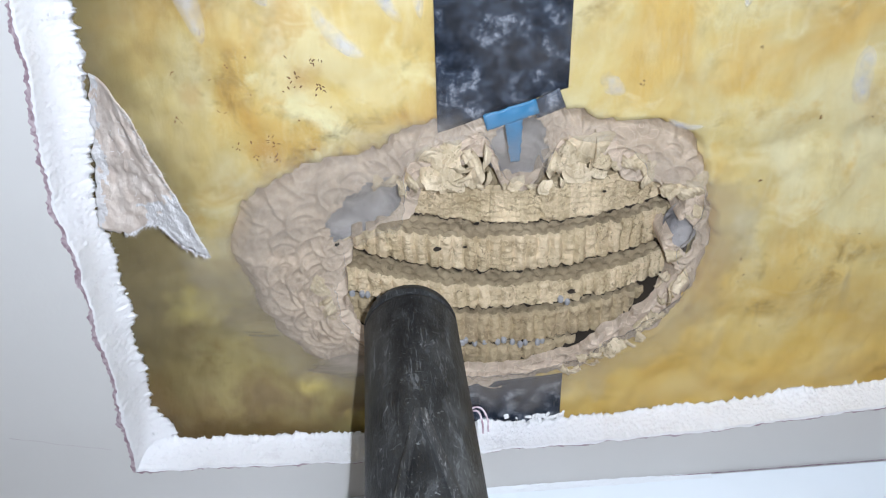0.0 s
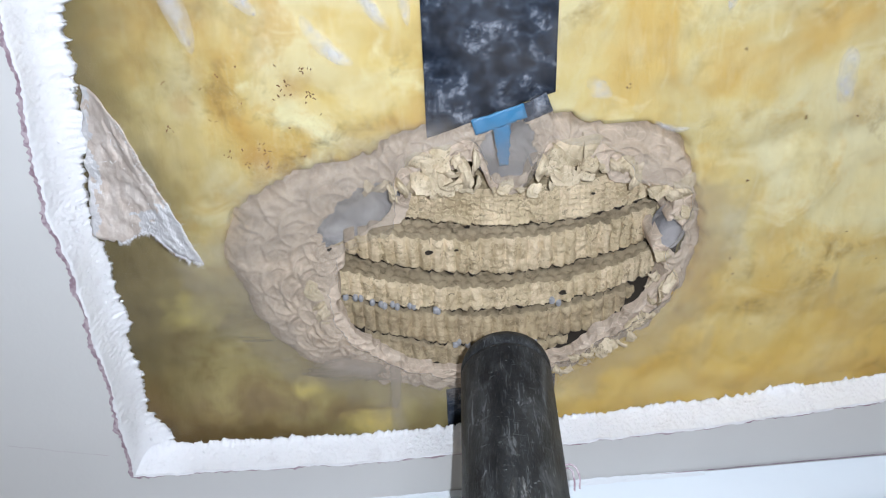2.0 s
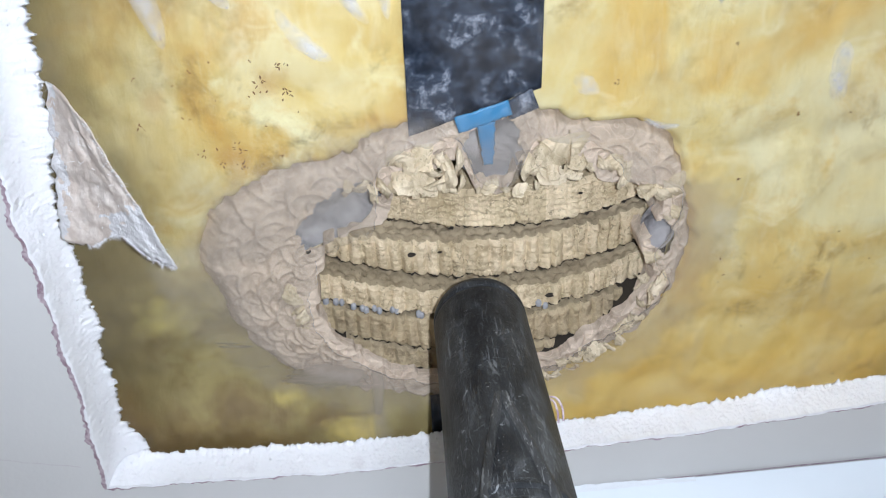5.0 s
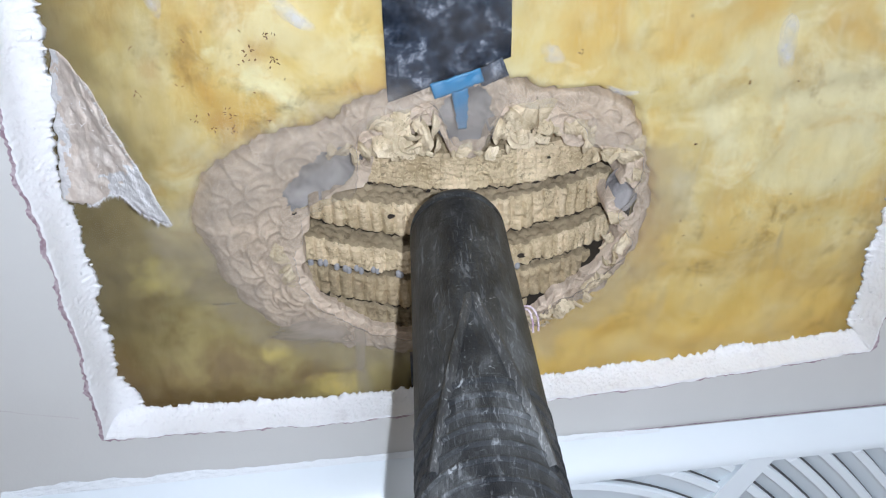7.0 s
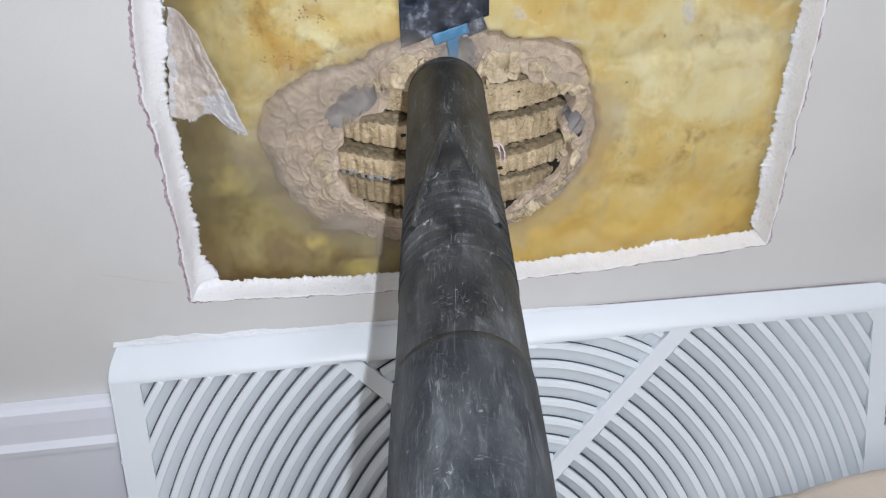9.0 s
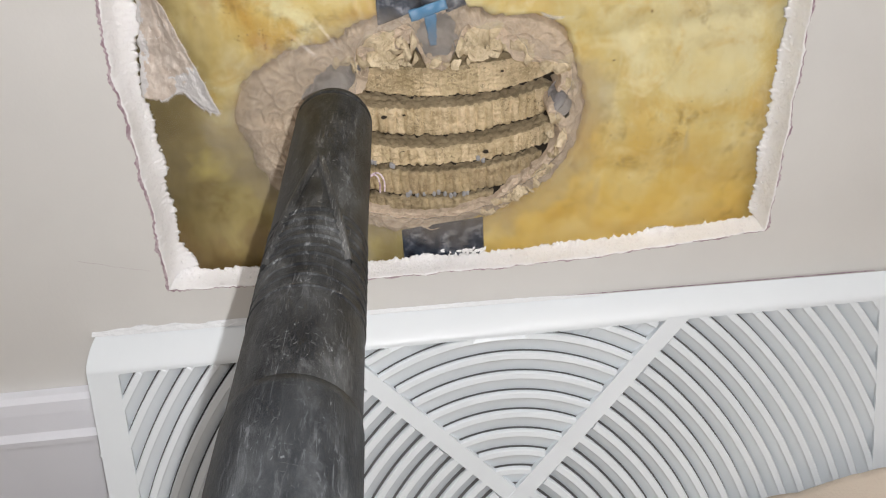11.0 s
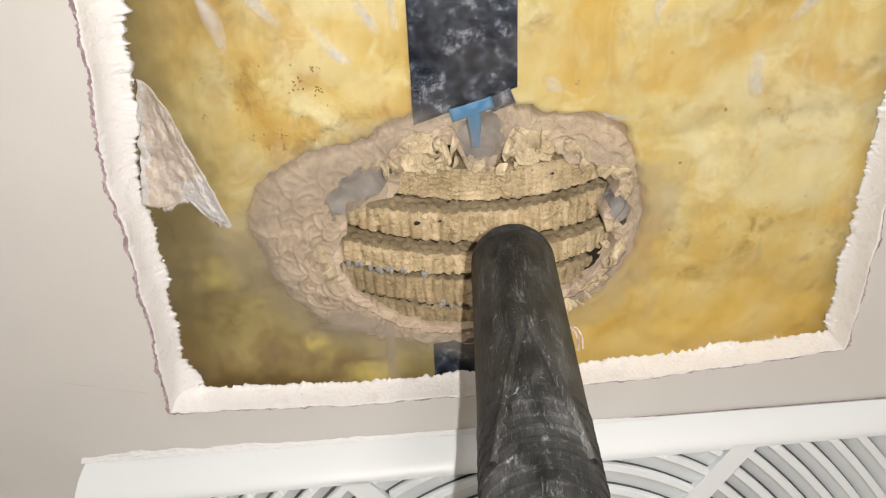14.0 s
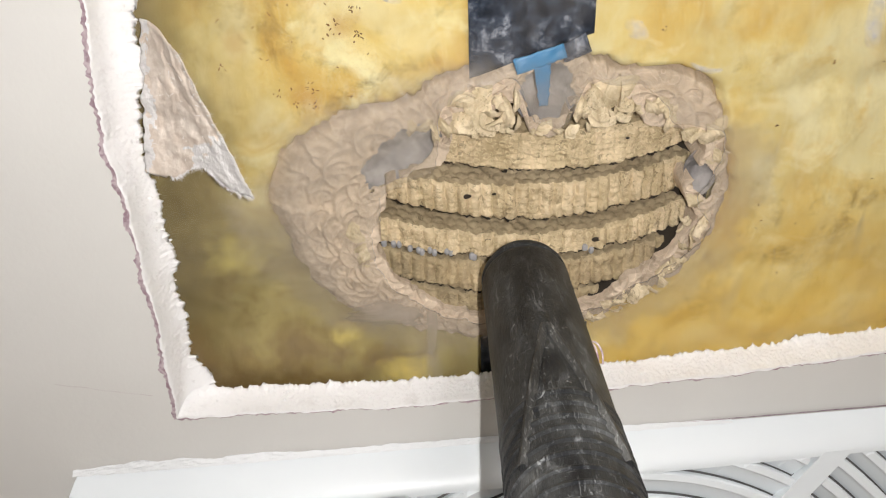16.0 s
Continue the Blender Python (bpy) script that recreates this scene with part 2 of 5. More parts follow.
def film_material():
    m, tree, s = material("clear_film")
    tree.nodes.remove(s)
    out = tree.nodes["Material Output"]
    w = coords(tree)
    # cloudier with dust round the nest
    near = tree.nodes.new("ShaderNodeMapping")
    near.vector_type = "POINT"
    near.inputs["Location"].default_value = (0.028 / 0.160, 0, -0.2025 / 0.106)
    near.inputs["Scale"].default_value = (1 / 0.160, 0.0, 1 / 0.106)
    tree.links.new(w, near.inputs[0])
    far = tree.nodes.new("ShaderNodeVectorMath")
    far.operation = "LENGTH"
    tree.links.new(near.outputs[0], far.inputs[0])
    drift = add(tree, "ShaderNodeMath")
    drift.operation = "MULTIPLY_ADD"
    tree.links.new(noise_of(tree, w, 45, 4, 0.6), drift.inputs[0])
    drift.inputs[1].default_value = 0.30
    tree.links.new(far.outputs["Value"], drift.inputs[2])
    dusty = ramp(tree, drift.outputs[0], (0.0, (0.05, 0.05, 0.05)), (0.50, (0.06, 0.06, 0.06)), (0.60, (0.29, 0.29, 0.29)), (0.66, (0.24, 0.24, 0.24)), (0.75, (0.0, 0.0, 0.0)))
    dusty.color_ramp.interpolation = "EASE"
    haze = ramp(tree, noise_of(tree, w, 20, 5, 0.6, 0.6), (0.40, (0.0, 0.0, 0.0)), (0.72, (0.09, 0.09, 0.09)))
    low = tree.nodes.new("ShaderNodeMapping")
    low.inputs["Location"].default_value = (0.070 / 0.042, 0, -0.170 / 0.027)
    low.inputs["Scale"].default_value = (1 / 0.042, 0.0, 1 / 0.027)
    tree.links.new(w, low.inputs[0])
    away = tree.nodes.new("ShaderNodeVectorMath")
    away.operation = "LENGTH"
    tree.links.new(low.outputs[0], away.inputs[0])
    veil = add(tree, "ShaderNodeMath")
    veil.operation = "MULTIPLY_ADD"
    tree.links.new(noise_of(tree, coords(tree, (1, 1, 1.8)), 60, 6, 0.65, 0.8), veil.inputs[0])
    veil.inputs[1].default_value = 1.1
    tree.links.new(away.outputs["Value"], veil.inputs[2])
    breath = ramp(tree, veil.outputs[0], (0.30, (0.40, 0.40, 0.40)), (0.70, (0.26, 0.26, 0.26)), (1.0, (0.0, 0.0, 0.0)))
    # white streaks: glints on the folded film put into its colour
    crease = noise_of(tree, coords(tree, (2.6, 1, 0.75)), 26, 3, 0.5, 0.5)
    where = noise_of(tree, w, 13, 2, 0.5)
    white = mixed(tree, 1.0, ramp(tree, crease, (0.62, (0, 0, 0)), (0.78, (0.32, 0.32, 0.32))).outputs[0], ramp(tree, where, (0.47, (0, 0, 0)), (0.60, (1, 1, 1))).outputs[0], "MULTIPLY")
    fog = tree.nodes.new("ShaderNodeMix")
    fog.data_type, fog.blend_type = "RGBA", "ADD"
    fog.inputs[0].default_value = 1.0
    tree.links.new(haze.outputs[0], fog.inputs[6])
    tree.links.new(mixed(tree, 1.0, dusty.outputs[0], breath.outputs[0], "ADD"), fog.inputs[7])
    clear = add(tree, "ShaderNodeBsdfTransparent", Color=(0.97, 0.97, 0.96, 1))
    milky = add(tree, "ShaderNodeBsdfDiffuse")
    tint = ramp(tree, far.outputs["Value"], (0.60, (0.50, 0.44, 0.37)), (0.95, (0.76, 0.74, 0.70)))
    tree.links.new(tint.outputs[0], milky.inputs["Color"])
    gloss = add(tree, "ShaderNodeBsdfGlossy", Color=(1, 1, 1, 1), Roughness=0.30)
    b = add(tree, "ShaderNodeBump", Strength=0.45, Distance=0.003)
    tree.links.new(noise_of(tree, coords(tree, (1, 1, 0.6)), 60, 7, 0.60, 0.6), b.inputs["Height"])
    tree.links.new(b.outputs[0], gloss.inputs["Normal"])
    facing = add(tree, "ShaderNodeLayerWeight", Blend=0.5)
    rise = add(tree, "ShaderNodeMath")
    rise.operation = "POWER"
    tree.links.new(facing.outputs["Facing"], rise.inputs[0])
    rise.inputs[1].default_value = 5.0
    fresnel = add(tree, "ShaderNodeMath")
    fresnel.operation = "MULTIPLY_ADD"
    tree.links.new(rise.outputs[0], fresnel.inputs[0])
    fresnel.inputs[1].default_value = 0.95
    fresnel.inputs[2].default_value = 0.017
    inner, outer = tree.nodes.new("ShaderNodeMixShader"), tree.nodes.new("ShaderNodeMixShader")
    tree.links.new(mixed(tree, 1.0, fog.outputs[2], white, "ADD"), inner.inputs[0])
    tree.links.new(clear.outputs[0], inner.inputs[1])
    tree.links.new(milky.outputs[0], inner.inputs[2])
    tree.links.new(fresnel.outputs[0], outer.inputs[0])
    tree.links.new(inner.outputs[0], outer.inputs[1])
    tree.links.new(gloss.outputs[0], outer.inputs[2])
    tree.links.new(outer.outputs[0], out.inputs["Surface"])
    return m


# part-clear white for glints painted onto the film
def glint_material():
    m, tree, s = material("film_glint")
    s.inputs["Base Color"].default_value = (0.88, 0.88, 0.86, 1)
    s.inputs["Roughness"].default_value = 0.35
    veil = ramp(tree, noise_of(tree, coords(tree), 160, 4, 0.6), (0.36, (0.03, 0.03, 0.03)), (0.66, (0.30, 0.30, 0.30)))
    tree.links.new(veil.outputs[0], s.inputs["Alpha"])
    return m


def nest_paper(name, light, dark, patch=300.0, bands=5.0, relief=0.0008, band_mix=0.5, nick=0.95):
    """Paper laid in small scalloped patches, each with arcs of paler and darker pulp."""
    m, tree, s = material(name)
    w = tree.nodes.new("ShaderNodeNewGeometry").outputs["Position"]
    warp = add(tree, "ShaderNodeTexNoise", Scale=patch * 0.8, Detail=3.0)
    tree.links.new(w, warp.inputs["Vector"])
    bent = tree.nodes.new("ShaderNodeVectorMath")
    bent.operation = "MULTIPLY_ADD"
    tree.links.new(warp.outputs["Color"], bent.inputs[0])
    bent.inputs[1].default_value = (0.9 / patch,) * 3
    tree.links.new(w, bent.inputs[2])
    scale = add(tree, "ShaderNodeTexVoronoi", Scale=patch)
    scale.feature = "F1"
    tree.links.new(bent.outputs[0], scale.inputs["Vector"])
    turns = add(tree, "ShaderNodeMath")
    turns.operation = "MULTIPLY"
    tree.links.new(scale.outputs["Distance"], turns.inputs[0])
    turns.inputs[1].default_value = bands
    arcs = add(tree, "ShaderNodeMath")
    arcs.operation = "PINGPONG"
    tree.links.new(turns.outputs[0], arcs.inputs[0])
    arcs.inputs[1].default_value = 1.0
    clouds = noise_of(tree, w, 110, 6, 0.65)
    c = ramp(tree, clouds, (0.34, dark), (0.62, light))
    pale = tuple(min(0.9, v * 1.22) for v in light)
    deep = tuple(v * 0.42 for v in dark)
    lines = ramp(tree, arcs.outputs[0], (0.0, (0, 0, 0)), (0.75, (0, 0, 0)), (0.97, (band_mix, band_mix, band_mix)))
    c2 = mixed(tree, lines.outputs[0], c.outputs[0], pale)
    nicks = mixed(tree, 1.0, ramp(tree, noise_of(tree, w, 620, 4, 0.6, 0.8), (0.56, (0, 0, 0)), (0.63, (nick, nick, nick))).outputs[0],
                  ramp(tree, noise_of(tree, w, 130, 3, 0.5), (0.45, (0, 0, 0)), (0.6, (1, 1, 1))).outputs[0], "MULTIPLY")
    c3 = mixed(tree, nicks, c2, deep)
    info = tree.nodes.new("ShaderNodeObjectInfo")
    shade = ramp(tree, info.outputs["Random"], (0.0, (0.88, 0.87, 0.84)), (1.0, (1.06, 1.06, 1.08)))
    c4 = mixed(tree, 1.0, c3, shade.outputs[0], "MULTIPLY")
    tree.links.new(c4, s.inputs["Base Color"])
    s.inputs["Roughness"].default_value = 0.95
    s.inputs["Specular IOR Level"].default_value = 0.15
    h = mixed(tree, 0.45, noise_of(tree, w, 420, 6, 0.75), lines.outputs[0])
    h2 = mixed(tree, 0.35, h, scale.outputs["Distance"])
    bump(tree, s, h2, 0.9, relief)
    return m


def black_plastic(name, marks, pale, low, high):
    """Black plastic scuffed by use. marks: how strongly the scratches show; pale: their colour; low, high: the plastic itself."""
    m, tree, s = material(name)
    fine = noise_of(tree, coords(tree, (1.0, 0.16, 1.0)), 700, 4, 0.65, 1.8)
    cross = noise_of(tree, coords(tree, (0.35, 1.0, 0.35)), 560, 3, 0.6, 1.6)
    flecks = noise_of(tree, coords(tree, (1, 0.7, 1)), 560, 3, 0.55, 0.8)
    chalk = noise_of(tree, coords(tree, (1.0, 0.38, 1.0)), 170, 8, 0.78, 0.6)
    gate = ramp(tree, noise_of(tree, coords(tree, (1, 0.45, 1)), 75, 5, 0.65), (0.40, (0.20, 0.20, 0.20)), (0.58, (1, 1, 1)))
    other = ramp(tree, noise_of(tree, coords(tree, (1, 0.35, 1)), 110, 4, 0.6), (0.46, (0, 0, 0)), (0.62, (1, 1, 1)))

    def grade(source, at, to, most):
        return ramp(tree, source, (at, (0, 0, 0)), (to, (most * marks,) * 3)).outputs[0]

    streak = noise_of(tree, coords(tree, (1.0, 0.06, 1.0)), 520, 3, 0.6, 1.4)
    a = mixed(tree, 1.0, grade(fine, 0.575, 0.635, 0.34), gate.outputs[0], "MULTIPLY")
    b = mixed(tree, 1.0, grade(streak, 0.60, 0.65, 0.26), other.outputs[0], "MULTIPLY")
    c = mixed(tree, 1.0, grade(chalk, 0.50, 0.64, 0.24), gate.outputs[0], "MULTIPLY")
    lines = mixed(tree, 1.0, mixed(tree, 1.0, a, b, "ADD"), grade(cross, 0.64, 0.69, 0.22), "ADD")
    both = mixed(tree, 1.0, lines, mixed(tree, 1.0, c, grade(flecks, 0.69, 0.73, 0.60), "ADD"), "ADD")
    base = ramp(tree, noise_of(tree, coords(tree, (1, 0.4, 1)), 80, 6, 0.65), (0.36, low), (0.56, tuple(0.5 * (p + q) for p, q in zip(low, high))), (0.70, high))
    tree.links.new(mixed(tree, both, base.outputs[0], pale), s.inputs["Base Color"])
    s.inputs["Specular IOR Level"].default_value = 0.17
    tree.links.new(ramp(tree, both, (0.0, (0.46, 0.46, 0.46)), (0.6, (0.75, 0.75, 0.75))).outputs[0], s.inputs["Roughness"])
    bump(tree, s, mixed(tree, 0.5, fine, chalk), 0.55, 0.0008)
    return m


def black_sheet():
    m, tree, s = material("black_building_paper")
    w = coords(tree)
    c = ramp(tree, noise_of(tree, w, 190, 7, 0.72, 0.2), (0.40, (0.005, 0.009, 0.018)), (0.54, (0.036, 0.050, 0.078)), (0.70, (0.34, 0.37, 0.43)))
    tree.links.new(c.outputs[0], s.inputs["Base Color"])
    s.inputs["Roughness"].default_value = 0.6
    s.inputs["Specular IOR Level"].default_value = 0.2
    bump(tree, s, noise_of(tree, w, 110, 4), 0.5, 0.002)
    return m


def carpet_material():
    m, tree, s = material("carpet")
    w = coords(tree)
    c = ramp(tree, noise_of(tree, w, 320, 4, 0.7), (0.32, (0.16, 0.12, 0.09)), (0.5, (0.42, 0.35, 0.28)), (0.68, (0.62, 0.55, 0.47)))
    tree.links.new(c.outputs[0], s.inputs["Base Color"])
    s.inputs["Roughness"].default_value = 1.0
    bump(tree, s, noise_of(tree, w, 420, 4, 0.7), 0.9, 0.004)
    return m


PAINT = plain_paint("wall_paint", (0.74, 0.735, 0.705), 0.55, 500, 0.00025, 0.05, 0.3)
TRIM_PAINT = plain_paint("white_trim_paint", (0.78, 0.80, 0.85), 0.35, 300, 0.0001, 0.04)
VENT_PLASTIC = plain_paint("white_vent_plastic", (0.79, 0.845, 0.875), 0.38, 600, 0.00008, 0.04)
CAULK = plain_paint("cracked_white_caulk", (0.80, 0.83, 0.845), 0.6, 240, 0.0006, 0.08, 0.6)
CEILING = plain_paint("ceiling_paint", (0.80, 0.79, 0.77), 0.8)
GYPSUM = gypsum_material()
PAPER_EDGE = mottled("torn_mauve_paper", (0.62, 0.52, 0.55), (0.36, 0.25, 0.29), 420, 0.9)
KRAFT = mottled("torn_brown_paper", (0.74, 0.66, 0.58), (0.60, 0.51, 0.43), 190, 0.95)
WHITE_PAPER = plain_paint("torn_white_paper", (0.76, 0.745, 0.735), 1.0, 420, 0.0014, 0.16, 0.9)
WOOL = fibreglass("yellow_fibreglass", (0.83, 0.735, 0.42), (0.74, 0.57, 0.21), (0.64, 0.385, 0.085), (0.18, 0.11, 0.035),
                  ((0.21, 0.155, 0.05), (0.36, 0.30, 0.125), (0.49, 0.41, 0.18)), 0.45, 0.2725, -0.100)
WOOL_GREEN = fibreglass("pale_fibreglass", (0.78, 0.70, 0.40), (0.73, 0.592, 0.25), (0.69, 0.468, 0.13), (0.35, 0.22, 0.06),
                        ((0.68, 0.43, 0.08), (0.75, 0.53, 0.14), (0.78, 0.62, 0.26)), -0.15, 0.205, -9.0)
FILM = film_material()
FILM_GLINT = glint_material()
COMB_PAPER = nest_paper("comb_paper", (0.765, 0.625, 0.41), (0.48, 0.375, 0.225), 420.0, 2.5, 0.0014, 0.35, 0.65)
# darker copy of the comb paper: the lower tiers' shade put into its colour
COMB_SHADED = nest_paper("shaded_comb_paper", (0.575, 0.46, 0.285), (0.38, 0.295, 0.18), 420.0, 2.5, 0.0010, 0.30, 0.45)
# comb tops in a darker tone: shade from grazing light is in the colour
CAP_SHADED = nest_paper("shaded_cap_paper", (0.475, 0.38, 0.24), (0.31, 0.24, 0.145), 420.0, 2.0, 0.0007, 0.15, 0.5)
SHELL_PAPER = nest_paper("shell_paper", (0.70, 0.58, 0.45), (0.48, 0.385, 0.29), 170.0, 6.0, 0.0007, 0.40, 0.15)
CURL_PAPER = nest_paper("curl_paper", (0.77, 0.655, 0.465), (0.54, 0.44, 0.285), 260.0, 5.0, 0.0006, 0.30, 0.6)
SPECK = plain_paint("brown_specks", (0.34, 0.185, 0.065), 0.9, 500, 0.0004, 0.5)
# near-black colour standing in for shade in hollows and gaps
CAVITY_SHADE = plain_paint("cavity_shade", (0.05, 0.038, 0.026), 1.0, 300, 0.001, 0.5)
CELL_SILK = plain_paint("grey_silk", (0.42, 0.42, 0.43), 0.4, 500, 0.0004, 0.3)
HAZE_GREY = mottled("grey_film_haze", (0.44, 0.41, 0.39), (0.20, 0.19, 0.19), 90)
BLACK = black_plastic("scuffed_black_plastic", 1.1, (0.24, 0.25, 0.255), (0.008, 0.009, 0.011), (0.050, 0.053, 0.054))
BLACK_TUBE = black_plastic("worn_black_tube", 0.75, (0.22, 0.235, 0.245), (0.008, 0.010, 0.013), (0.044, 0.048, 0.051))
BLACK_RIB = black_plastic("rubbed_black_rib", 1.9, (0.26, 0.265, 0.26), (0.016, 0.017, 0.018), (0.075, 0.076, 0.075))
BLACK_SHEET = black_sheet()
BLUE = plain_paint("blue_tape", (0.05, 0.24, 0.46), 0.4, 300, 0.0004, 0.3)
DUCT_SHADE = plain_paint("dark_duct", (0.17, 0.17, 0.17), 0.9)
CARPET = carpet_material()
CLOTH = plain_paint("beige_cloth", (0.60, 0.52, 0.43), 0.95, 700, 0.0006, 0.15, 0.6)


def torch_glow():
    m, tree, s = material("white_led")
    s.inputs["Base Color"].default_value = (0.9, 0.9, 0.9, 1)
    s.inputs["Emission Color"].default_value = (0.93, 0.97, 1.0, 1)
    s.inputs["Emission Strength"].default_value = 80000.0
    return m


LED = torch_glow()


# ---- mesh helpers ----
def mesh_of(name, verts, faces, mat, smooth=False):
    me = bpy.data.meshes.new(name)
    me.from_pydata([tuple(v) for v in verts], [], faces)
    for mt in (mat if isinstance(mat, (list, tuple)) else [mat]):
        me.materials.append(mt)
    me.validate()
    if smooth:
        me.polygons.foreach_set("use_smooth", [True] * len(me.polygons))
    me.update()
    return me


def place_part(name, me, parent=None, m=None, label=""):
    ob = new(name, me)
    if parent:
        ob.parent = parent
    if m is not None:
        ob.matrix_basis = m
    if label:
        ob["label"] = label
    return ob


def thing(name, label, category, kind="", group="", at=(0, 0, 0)):
    ob = new(name)
    ob.location = at
    return tagged(ob, label, category, group, kind)


def join(*pieces):
    verts, faces = [], []
    for v, f in pieces:
        n = len(verts)
        verts += [tuple(p) for p in v]
        faces += [tuple(i + n for i in q) for q in f]
    return verts, faces


def box(x0, x1, y0, y1, z0, z1):
    v = [(x, y, z) for z in (z0, z1) for y in (y0, y1) for x in (x0, x1)]
    return v, [(0, 2, 3, 1), (4, 5, 7, 6), (0, 1, 5, 4), (2, 6, 7, 3), (0, 4, 6, 2), (1, 3, 7, 5)]


def grid(nu, nv, f, keep=None, closed=False):
    """A sheet of (nu+1) x (nv+1) points f(i/nu, j/nv)."""
    verts = [f(i / nu, j / nv) for j in range(nv + 1) for i in range(nu + 1)]
    faces = []
    for j in range(nv):
        for i in range(nu):
            q = (j * (nu + 1) + i, j * (nu + 1) + i + 1, (j + 1) * (nu + 1) + i + 1, (j + 1) * (nu + 1) + i)
            if keep is None or keep(*[sum(verts[k][a] for k in q) / 4 for a in range(3)]):
                faces.append(q)
    return verts, faces


def n1(x, y=0.0, z=0.0):
    return noise.noise((x, y, z))


def n4(x, y=0.0, z=0.0, octaves=4):
    return noise.fractal((x, y, z), 1.0, 2.0, octaves)


# ---- the wall with its torn opening ----
HOLE = [(-0.1485, 0.1410), (-0.115, 0.1393), (-0.079, 0.1370), (-0.018, 0.1362), (0.026, 0.1364), (0.061, 0.1380), (0.135, 0.1430), (0.1372, 0.177), (0.1385, 0.246), (0.1415, 0.385),
        (-0.1410, 0.385), (-0.1456, 0.304), (-0.1462, 0.290), (-0.1490, 0.262), (-0.1498, 0.248), (-0.1480, 0.232), (-0.1482, 0.209), (-0.1478, 0.178)]
BOARD = 0.0127


def hole_loop():
    """Points round the opening, their inward directions and the way along, in even steps."""
    out, run = [], 0.0
    for k, a in enumerate(HOLE):
        b = HOLE[(k + 1) % len(HOLE)]
        d = Vector((b[0] - a[0], b[1] - a[1]))
        n = max(8, int(d.length / 0.00036))
        inward = Vector((-d.y, d.x)).normalized()
        for i in range(n):
            p = Vector(a) + d * (i / n)
            out.append((p, inward, run + d.length * i / n))
        run += d.length
    smooth = []
    for i, (p, inward, s) in enumerate(out):
        w = sum((out[(i + k) % len(out)][1] for k in range(-9, 10)), Vector((0, 0)))
        smooth.append((p, w.normalized(), s))
    return smooth


